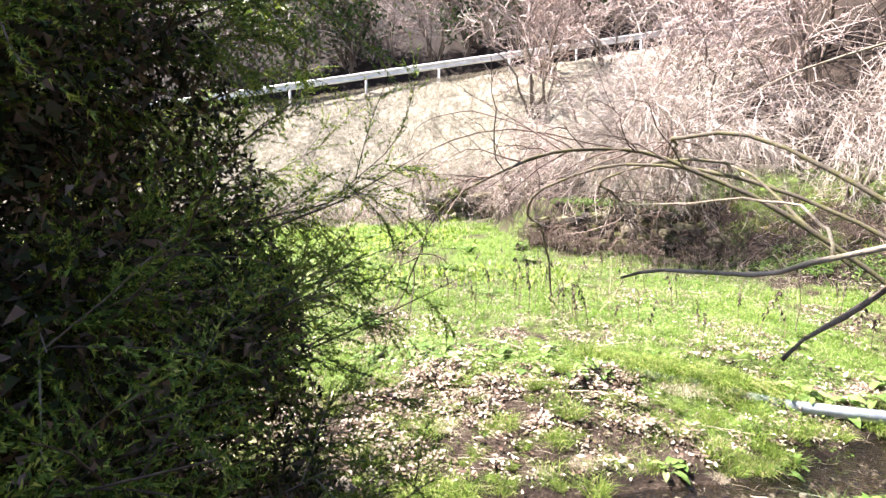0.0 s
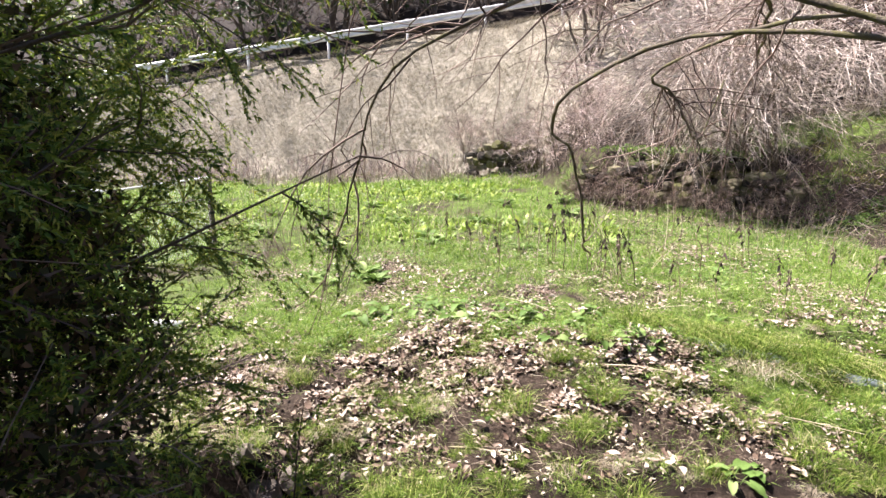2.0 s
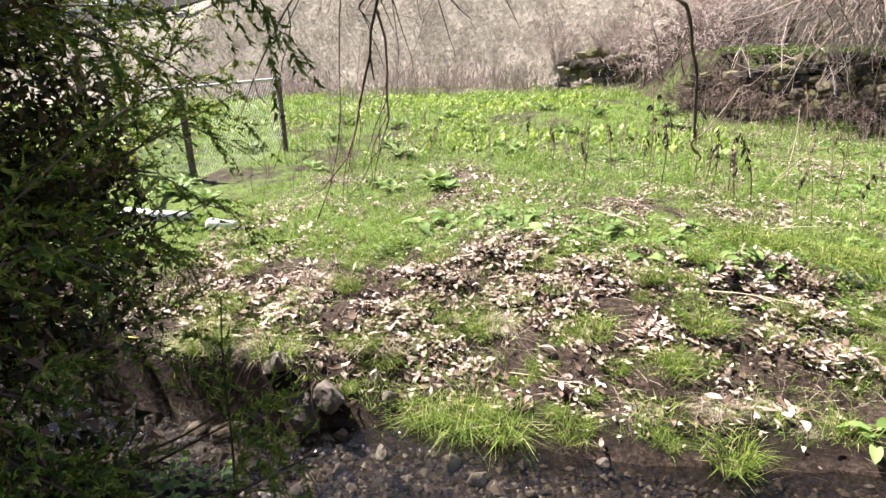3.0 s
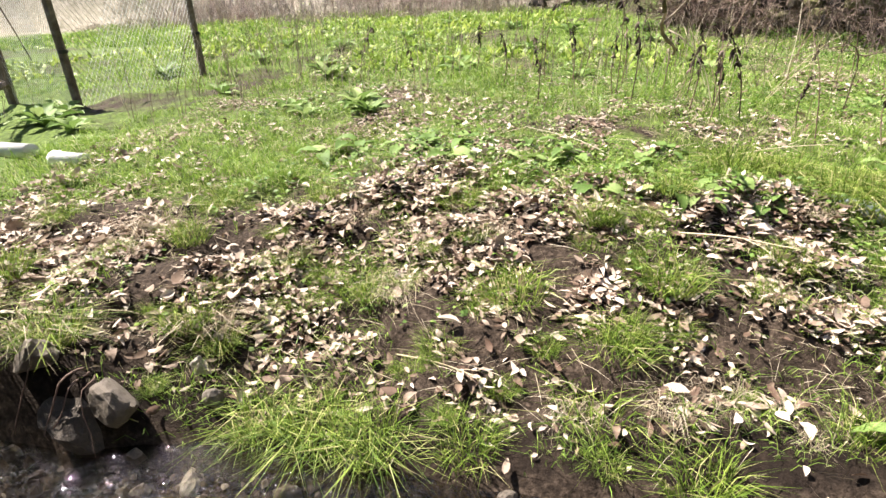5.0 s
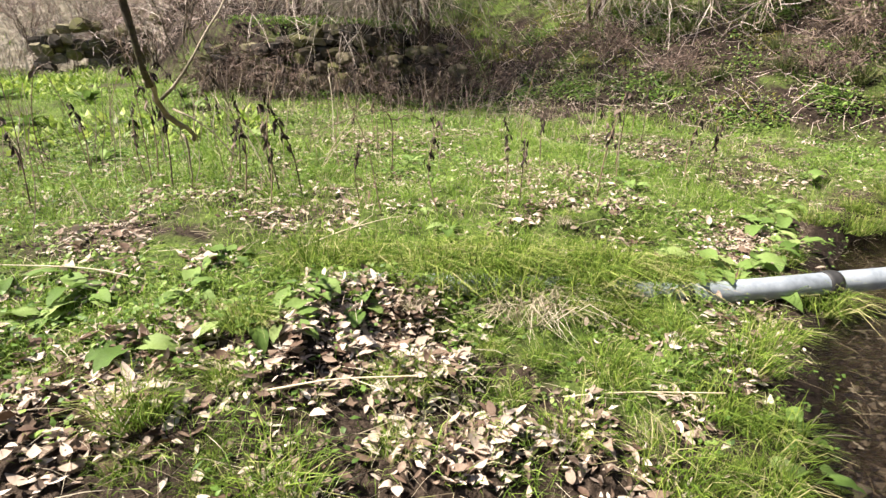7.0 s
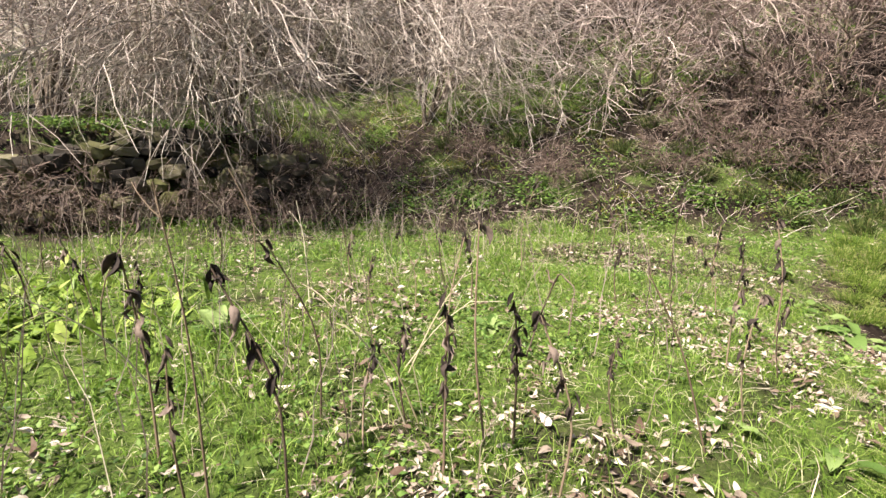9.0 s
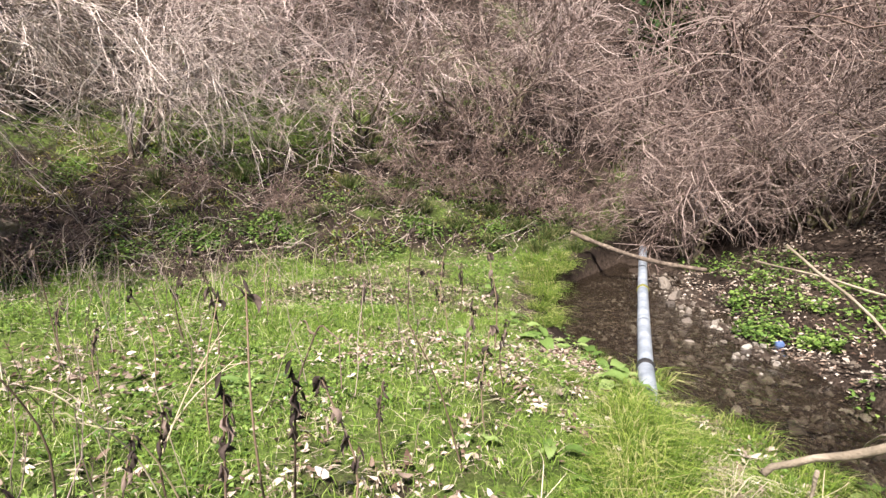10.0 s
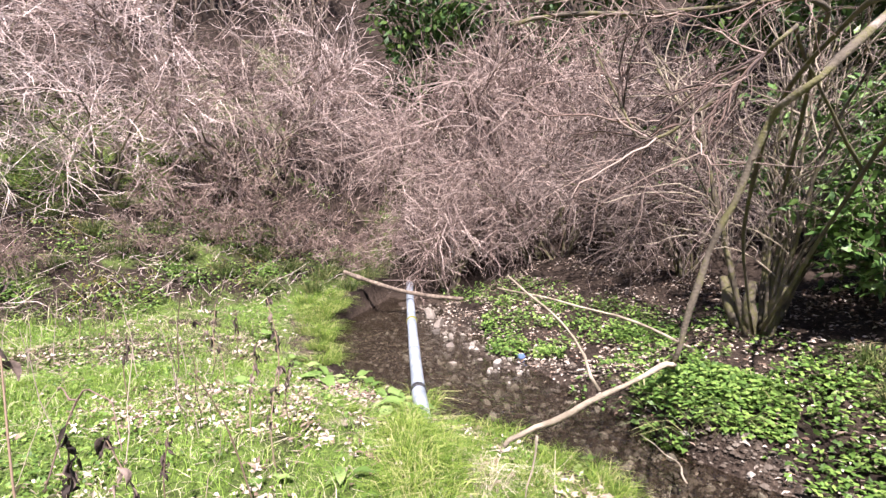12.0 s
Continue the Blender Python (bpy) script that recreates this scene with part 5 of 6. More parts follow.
def litter():
    rng = np.random.RandomState(104)
    sets = []
    for n, box, L in ((36000, (-3, 6.5, 4.55, 8.8), 0.05), (34000, (2, 14, 5, 15), 0.062), (20000, (1.2, 10, 0, 4.6), 0.07)):
        x, y, z = scatter(n, box, leaf_share, rng)
        m = len(x)
        turn = rng.uniform(0, 6.28, m)
        along = np.stack([np.cos(turn), np.sin(turn), rng.normal(size=m) * 0.3], 1)
        normal = np.array([0, 0, 1.0]) + 0.45 * rng.normal(size=(m, 3))
        sets.append(leaves(np.stack([x, y, z + rng.uniform(0.004, 0.03, m)], 1), along, normal, L * rng.uniform(0.5, 1.35, m), L * rng.uniform(0.25, 0.5, m), 0.3))
    V, F = joined(*sets)
    bed = stuff("leaf_litter", V, F, LITTER, "pale brown fallen leaves strewn over the bank and meadow", "leaf litter")
    # larger curled leaves along the bank and the near meadow
    for n, box, k in ((42000, (-3, 5.5, 4.5, 7.2), 5), (14000, (-2.5, 7.5, 7.0, 10.5), 4)):
        x, y, z = scatter(n, box, leaf_share, rng)
        m = len(x)
        turn = rng.uniform(0, 6.28, m)
        along = np.stack([np.cos(turn), np.sin(turn), rng.normal(size=m) * 0.3], 1)
        normal = np.array([0, 0, 1.0]) + 0.4 * rng.normal(size=(m, 3))
        L = rng.uniform(0.03, 0.08, m) * np.where(rng.rand(m) < 0.07, 1.5, 1)
        V, F = curled(np.stack([x, y, z + rng.uniform(0.004, 0.035, m)], 1), along, normal, L, L * rng.uniform(0.28, 0.6, m), rng.normal(size=m) * 0.16, rng.uniform(-0.6, 0.9, m), k)
        stuff("leaf_litter", V, F, LITTER, "curled pale beige leaves lying over one another", "leaf litter", True)
    # the leaves beside the walk, one by one
    shapes = []
    for i in range(5):
        k = 7
        w = np.linspace(0, 1, k)
        half = 0.2 * np.sin(np.pi * w ** 0.85) * (1 + 0.15 * rng.normal(size=k)) + 0.004
        curl = rng.uniform(-0.35, 0.35) * (w - 0.5) ** 2 * 2
        V = []
        for j in range(k):
            cup = rng.uniform(0.1, 0.5) * half[j]
            V += [(w[j], -half[j], curl[j] + cup), (w[j], 0.02 * rng.normal(), curl[j]), (w[j], half[j], curl[j] + cup)]
        F = []
        for j in range(k - 1):
            a = 3 * j
            F += [[a, a + 3, a + 4, a + 1], [a + 1, a + 4, a + 5, a + 2]]
        shapes.append(build("leaf", np.array(V), F, LEAF, True))
    x, y, z = scatter(1400, (-1.2, 3.2, 4.9, 6.5), leaf_share, rng)
    for i in range(min(290, len(x))):
        s_ = rng.uniform(0.05, 0.1)
        share("leaf", shapes[i % 5], bed, Matrix.LocRotScale((x[i], y[i], z[i] + rng.uniform(0.01, 0.035)), Euler((rng.normal() * 0.5, rng.normal() * 0.35, rng.uniform(0, 6.28))), (s_, s_ * rng.uniform(0.8, 1.3), s_)))
    # dry straw and broken stems lying about
    share_of = lambda x, y: np.clip(zones(x, y)[1] * 0.6 + zones(x, y)[0] * 0.35, 0, 1)
    x, y, z = scatter(46000, (-3, 9, 4.6, 13), share_of, rng)
    m = len(x)
    lean = np.stack([rng.normal(size=m), rng.normal(size=m), rng.uniform(0.0, 0.35, m)], 1)
    V, F = blades(np.stack([x, y, z + 0.015], 1), lean, rng.uniform(0.06, 0.24, m), rng.uniform(0.0016, 0.0034, m), rng, 0.25)
    stuff("dry_straw", V, F, STRAW, "dead straw and broken stems lying on the ground", "straw")
    # dry grass of the far slope and its foot
    share_dry = lambda x, y: zones(x, y)[2]
    x, y, z = scatter(22000, (-18, 6, 21.5, 34), share_dry, rng, 0.16, 5)
    m = len(x)
    lean = np.stack([rng.normal(size=m) * 0.5, -0.5 + rng.normal(size=m) * 0.5, np.ones(m)], 1)
    V, F = blades(np.stack([x, y, z], 1), lean, rng.uniform(0.12, 0.36, m), rng.uniform(0.006, 0.014, m), rng, 0.6)
    stuff("dry_grass", V, F, BLEACHED, "bleached dry grass on the far slope", "dry grass")
    # sticks and dead twigs on the mound and banks
    x, y, z = scatter(3200, (5.5, 14, 5.0, 16), lambda x, y: smooth(-0.6, 0.5, past_toe(x, y)), rng)
    m = len(x)
    a = rng.uniform(0, 6.28, m)
    d0 = np.stack([np.cos(a), np.sin(a), rng.uniform(0, 0.9, m)], 1)
    P = np.stack([x, y, z], 1)[:, None] + d0[:, None] * (rng.uniform(0.15, 0.6, m)[:, None, None] * np.linspace(0, 1, 4)[None, :, None]) + rng.normal(size=(m, 4, 3)) * 0.03
    V, Q = tubes(P, taper(m, 4, np.full(m, 0.005), np.full(m, 0.002)), 3)
    stuff("dead_twigs", V, Q, TWIG, "dead twigs and brush lying on the slope", "twigs")


def gravel():
    rng = np.random.RandomState(15)
    m = 15000
    x = np.concatenate([rng.uniform(-2.2, 3.6, m // 2), rng.uniform(2.6, 10, m - m // 2)])
    k = np.where(x < 4.5, rng.uniform(-0.45, 1.0, m), rng.uniform(-0.25, 0.95, m))
    y = right_edge(x) + k * (left_edge(x) - right_edge(x))
    z = height(x, y)
    d = rng.uniform(0.007, 0.024, m) * np.where(rng.rand(m) < 0.1, 1.8, 1)
    ico = np.array([(0, 0, 0.75), (0.9, 0.1, 0.1), (0.2, 0.95, 0), (-0.85, 0.2, 0.1), (-0.1, -0.9, 0), (0.6, -0.5, 0.4), (0, 0, -0.5)])
    tri = np.array([[0, 1, 2], [0, 2, 3], [0, 3, 4], [0, 4, 5], [0, 5, 1], [6, 2, 1], [6, 3, 2], [6, 4, 3], [6, 5, 4], [6, 1, 5]])
    a = rng.uniform(0, 6.28, m)
    c, s_ = np.cos(a)[:, None], np.sin(a)[:, None]
    base = ico[None] * (1 + 0.2 * rng.normal(size=(m, 7, 1))) * d[:, None, None]
    V = np.stack([base[:, :, 0] * c * 1.3 - base[:, :, 1] * s_, base[:, :, 0] * s_ * 1.3 + base[:, :, 1] * c, base[:, :, 2]], -1) + np.stack([x, y, z], 1)[:, None]
    F = (tri[None] + (np.arange(m) * 7)[:, None, None]).reshape(-1, 3)
    stuff("gravel", V.reshape(-1, 3), F, GRAVEL, "brown and grey gravel of the stream bed", "gravel")


def tuft_mesh(seed, n, L, spread, W, mat, bend=0.7):
    rng = np.random.RandomState(seed)
    a, d = rng.uniform(0, 6.28, n), spread * np.sqrt(rng.rand(n))
    base = np.stack([d * np.cos(a), d * np.sin(a), np.full(n, -0.02)], 1)
    lean = np.stack([np.cos(a) * d / spread * 0.45 + rng.normal(size=n) * 0.42, np.sin(a) * d / spread * 0.45 + rng.normal(size=n) * 0.42, np.ones(n)], 1)
    return build("grass_tuft", *blades(base, lean, L * rng.uniform(0.3, 1.25, n), W * rng.uniform(0.7, 1.3, n), rng, bend), mat)


def tufts():
    fresh = [tuft_mesh(200 + i, 280, 0.18, 0.11, 0.0036, TUFT) for i in range(3)]
    long = [tuft_mesh(210 + i, 360, 0.28, 0.13, 0.0042, TUFT, 1.0) for i in range(2)]
    dark = [tuft_mesh(220 + i, 220, 0.36, 0.09, 0.007, SEDGE, 1.1) for i in range(2)]
    straw = [tuft_mesh(230 + i, 170, 0.19, 0.14, 0.0034, STRAW, 1.5) for i in range(2)]
    rng = random.Random(7)
    kinds = {"f": (fresh, "tuft of fresh green grass growing on the bank"), "l": (long, "long arching green grass tuft by the water"), "d": (dark, "dark green sedge tuft on the slope"), "s": (straw, "tuft of dead straw coloured grass on the bank")}
    spots = [("f", -0.05, 5.45, 1.1), ("f", 0.55, 5.42, 1.0), ("f", 1.2, 5.2, 1.2), ("f", 0.4, 5.1, 0.7), ("l", 0.0, 4.66, 1.0), ("l", 0.25, 4.62, 0.9), ("l", -0.25, 4.66, 0.9), ("f", 0.62, 4.66, 1.0), ("f", 1.46, 4.66, 1.2), ("f", 1.07, 4.92, 1.3),
             ("f", -0.77, 4.95, 1.0), ("s", -0.7, 5.0, 1.0), ("l", -1.2, 4.66, 0.9), ("s", -1.3, 4.65, 1.1), ("l", -1.66, 4.6, 0.9), ("s", -1.75, 4.6, 1.0), ("f", -1.8, 5.0, 1.1), ("s", 0.15, 5.9, 0.9), ("s", 0.5, 5.95, 0.8),
             ("l", 2.95, 6.4, 1.2), ("l", 2.75, 6.5, 1.1), ("s", 3.05, 6.25, 1.3), ("s", 2.85, 6.15, 1.2), ("f", 3.2, 6.5, 1.4), ("f", 2.3, 6.73, 1.3), ("f", 2.45, 6.65, 1.2), ("f", 3.32, 5.4, 1.3), ("f", 2.85, 5.2, 1.3), ("f", 1.45, 5.6, 1.2), ("l", 1.2, 5.25, 0.7),
             ("f", 0.72, 5.45, 1.2), ("f", 2.05, 5.9, 0.9), ("f", 3.76, 5.5, 1.4), ("f", 4.4, 5.7, 1.3), ("f", 3.56, 6.5, 1.2), ("f", 1.1, 6.0, 1.0), ("f", 2.1, 5.0, 1.0), ("f", 2.9, 5.0, 1.1), ("f", 3.5, 5.15, 1.2), ("l", 3.2, 5.0, 0.8), ("f", 4.0, 5.6, 1.2), ("f", 4.2, 6.0, 1.2),
             ("f", 3.6, 5.8, 1.1), ("f", 2.6, 5.5, 1.1), ("f", 3.0, 5.7, 1.1), ("s", -0.3, 6.0, 0.8), ("s", 1.6, 5.1, 0.8), ("f", -1.1, 5.5, 1.0), ("s", -1.4, 5.6, 1.0), ("f", -0.5, 6.1, 1.0), ("f", 0.3, 6.2, 1.0),
             ("d", 11.6, 7.6, 1.3), ("d", 11.3, 7.0, 1.3), ("d", 11.0, 7.8, 1.2), ("d", 10.8, 6.9, 1.3), ("d", 10.5, 6.4, 1.2), ("d", 11.5, 6.6, 1.4), ("d", 12.1, 6.2, 1.4), ("d", 10.9, 8.6, 1.2), ("d", 10.4, 5.9, 1.3), ("d", 9.9, 6.1, 1.2), ("l", 9.2, 5.78, 1.2), ("l", 8.9, 6.0, 1.2), ("l", 8.6, 6.18, 1.2), ("l", 8.25, 6.25, 1.2), ("l", 7.9, 6.28, 1.1), ("l", 7.5, 6.32, 1.1), ("l", 7.1, 6.34, 1.0), ("l", 6.7, 6.38, 1.0), ("d", 10.5, 5.0, 1.2), ("d", 10.1, 5.4, 1.2), ("d", 11.2, 4.6, 1.3), ("d", 10.9, 4.9, 1.2), ("d", 11.9, 4.2, 1.3), ("l", 9.3, 6.3, 1.0), ("l", 8.8, 6.4, 1.0),
             ("l", 8.3, 6.45, 0.9), ("l", 7.6, 6.5, 0.9), ("l", 7.0, 6.5, 0.8), ("f", 6.4, 6.55, 1.2), ("d", 10.0, 7.6, 1.2), ("d", 10.3, 8.2, 1.1), ("d", 9.7, 6.9, 1.2), ("d", 10.1, 9.2, 1.2), ("d", 9.6, 9.9, 1.1), ("d", 10.6, 9.6, 1.3), ("d", 11.5, 9.3, 1.3), ("d", 11.8, 10.2, 1.3), ("d", 9.9, 11.4, 1.2), ("d", 10.8, 12.0, 1.3), ("d", 9.4, 12.6, 1.2), ("d", 10.9, 5.6, 1.2), ("d", 11.4, 5.4, 1.3), ("d", 12.2, 5.6, 1.4), ("l", 9.7, 5.75, 1.0), ("l", 3.75, 5.98, 0.9), ("l", 4.02, 5.88, 0.9), ("f", 4.25, 5.8, 1.4), ("l", 3.5, 6.05, 0.9), ("f", 4.55, 5.72, 1.2), ("f", 4.85, 5.66, 0.9), ("l", 3.35, 6.1, 0.7), ("l", 3.1, 6.15, 0.8), ("f", 3.5, 6.0, 1.0), ("f", 4.3, 5.85, 1.1), ("f", 4.45, 5.8, 1.0), ("l", 4.2, 6.2, 0.8), ("l", 4.0, 6.28, 0.9), ("l", 3.75, 6.35, 0.9), ("f", 4.5, 6.1, 1.1), ("f", 4.85, 5.95, 1.0), ("d", 10.9, 10.3, 1.3), ("d", 10.4, 11.2, 1.2), ("d", 2.9, 2.2, 1.1), ("d", 2.55, 2.5, 1.0), ("f", 5.3, 6.2, 1.0)]
    for _ in range(85):
        x = rng.uniform(-2.2, 4.6)
        y = float(left_edge(x)) + rng.uniform(0.08, 2.0)
        spots.append((rng.choice("fffls"), x, y, rng.uniform(0.3, 0.7)))
    for i in range(34):
        w = i / 33
        spots.append(("lff"[i % 3], 2.0 + 3.0 * w, 6.95 - 1.25 * w + rng.uniform(-0.14, 0.1), rng.uniform(0.9, 1.25)))
    for k, x, y, s_ in spots:
        beside = y - (6.42 - 0.31 * (x - 2.95))
        if 3.6 < x < 5.0 and -0.22 < beside < 0.08:
            continue
        meshes, label = kinds[k]
        ob = new("grass_tuft", rng.choice(meshes))
        ob.matrix_world = spot(x, y, rng.uniform(0, 360), s_)
        tagged(ob, label, "grass tuft", "grass tufts")


def broad_leaf(seed):
    rng = np.random.RandomState(seed)
    k = 7
    w = np.linspace(0, 1, k)
    half = 0.2 * np.sin(np.pi * np.clip(w * 0.93 + 0.04, 0, 1)) ** 0.75
    arch = 0.35 * w - 0.5 * w ** 2 * rng.uniform(0.7, 1.2)
    V = []
    for j in range(k):
        wave = 0.03 * rng.normal(size=2)
        V += [(w[j], -half[j], arch[j] + 0.25 * half[j] + wave[0]), (w[j], -half[j] * 0.5, arch[j] + 0.08 * half[j]), (w[j], 0, arch[j]), (w[j], half[j] * 0.5, arch[j] + 0.08 * half[j]), (w[j], half[j], arch[j] + 0.25 * half[j] + wave[1])]
    F = [[5 * j + i, 5 * j + 5 + i, 5 * j + 6 + i, 5 * j + 1 + i] for j in range(k - 1) for i in range(4)]
    return build("leaf", np.array(V), F, DOCK, True)


def oval_leaf(seed):
    """A heart-based oval blade on its stalk."""
    rng = np.random.RandomState(seed)
    k = 8
    w = np.linspace(0, 1, k)
    half = 0.34 * np.sin(np.pi * np.clip(w * 0.9 + 0.1, 0, 1) ** 0.72) ** 0.7
    droop = 0.16 * w - rng.uniform(0.25, 0.6) * w ** 2
    V, F = [], []
    for j in range(k):
        wave = 0.035 * rng.normal(size=2)
        back = -0.12 * (1 - w[j]) ** 4
        for i, f in enumerate((-1, -0.5, 0, 0.5, 1)):
            V.append((0.6 + w[j] + back * abs(f) * 2, f * half[j], 0.42 + droop[j] + 0.3 * half[j] * abs(f) + (wave[0] if i == 0 else wave[1] if i == 4 else 0)))
    F = [[5 * j + i, 5 * j + 5 + i, 5 * j + 6 + i, 5 * j + 1 + i] for j in range(k - 1) for i in range(4)]
    stem, Q = tubes(np.array([curve_path([(0, 0, 0), (0.22, 0, 0.26), (0.6, 0, 0.42)], 5)]), np.full((1, 5), 0.022), 4)
    V, F = joined((np.array(V), np.array(F)), (stem, Q))
    return build("leaf", V, F, DOCK, True)


def docks():
    shapes = [broad_leaf(300 + i) for i in range(4)]
    ovals = [oval_leaf(320 + i) for i in range(5)]
    rng = random.Random(9)
    base = []
    for v in range(8):
        ob = thing("dock_plant", 0, 0, -50, "broad leaved green dock weed growing in the grass" if v < 4 else "few oval pale green leaves on stalks in the litter", "weed", "dock weeds")
        n = (9, 12, 14, 8, 5, 7, 4, 8)[v]
        for i in range(n):
            if v < 4:
                s_ = rng.uniform(0.15, 0.27)
                share("leaf", shapes[rng.randrange(4)], ob, Matrix.LocRotScale((0, 0, 0.0), Euler((rng.uniform(-0.25, 0.25), rng.uniform(-0.75, -0.15), i * 6.283 / n + rng.uniform(-0.4, 0.4))), (s_, s_ * rng.uniform(0.8, 1.1), s_)))
            else:
                s_ = rng.uniform(0.075, 0.16)
                share("leaf", ovals[rng.randrange(5)], ob, Matrix.LocRotScale((rng.uniform(-0.04, 0.04), rng.uniform(-0.04, 0.04), -0.01), Euler((rng.uniform(-0.3, 0.3), rng.uniform(-0.3, 0.25), i * 6.283 / n + rng.uniform(-0.6, 0.6))), (s_, s_ * rng.uniform(0.85, 1.15), s_)))
        base.append(ob)
    spots = [(2.04, 6.40, 1.0), (1.87, 6.6, 0.9), (1.49, 6.34, 1.0), (0.77, 6.74, 1.0), (2.4, 5.04, 0.8), (2.24, 4.9, 1.0), (3.4, 4.95, 0.9), (3.6, 5.1, 0.8), (5.6, 6.35, 1.3), (1.12, 6.45, 0.9), (6.1, 6.75, 1.5), (7.3, 7.2, 1.2), (-0.74, 7.25, 1.2), (-0.31, 7.16, 1.2), (0.8, 6.78, 1.0),
             (1.85, 6.51, 0.8), (-1.97, 8.51, 1.3), (-1.25, 8.6, 1.3), (-2.81, 11.2, 1.5), (-0.63, 11.1, 1.5), (-4.9, 8.5, 1.6), (-5.35, 10.9, 1.5), (-0.25, 7.54, 1.1), (4.55, 6.08, 1.5), (4.35, 6.15, 1.4), (4.75, 5.98, 1.3), (4.2, 6.2, 1.2), (4.0, 6.1, 1.1), (5.25, 6.25, 1.1), (5.76, 6.6, 1.4), (6.5, 6.9, 1.3), (5.17, 7.55, 0.9), (4.5, 6.1, 1.0), (4.7, 6.05, 0.9),
             (-2.19, 10.05, 1.6), (-0.5, 10.5, 1.5), (-1.7, 8.26, 1.2), (-1.05, 8.36, 1.1), (-4.16, 11.8, 1.5), (-0.61, 7.0, 1.0), (-0.14, 7.07, 1.0), (0.2, 7.18, 1.0), (0.83, 14.6, 1.7), (-0.43, 16.0, 1.7), (-2.25, 18.0, 1.8), (2.3, 15.5, 1.6), (0.2, 12.4, 1.5), (-1.5, 12.8, 1.6), (1.4, 12.0, 1.4), (2.2, 13.5, 1.5),
             (2.4, 10.2, 1.1), (1.0, 10.2, 1.2), (3.6, 8.9, 0.8), (1.6, 7.1, 0.8), (2.9, 7.4, 0.7), (-3.3, 9.3, 1.4), (-3.8, 7.5, 1.4), (-3.4, 13.5, 1.6), (-5.0, 14.5, 1.7), (-2.6, 15.2, 1.7), (-4.3, 7.7, 1.5), (-4.6, 7.9, 1.4), (0.45, 6.9, 1.0), (0.1, 6.85, 1.1), (1.35, 6.75, 0.9), (-0.9, 6.95, 1.1), (2.6, 6.8, 0.9), (1.0, 7.0, 1.0), (0.62, 7.3, 1.0), (1.7, 6.3, 0.8), (5.0, 6.05, 1.2), (4.85, 6.2, 1.1), (2.9, 7.0, 0.8)]
    for i, (x, y, s_) in enumerate(spots):
        copy_thing(base[i % 4 + (0 if y > 7.9 or x < -1.5 else 4)], spot(x, y, rng.uniform(0, 360), s_ * 0.95))
    for ob in base:
        for o in (*ob.children_recursive, ob):
            bpy.data.objects.remove(o)


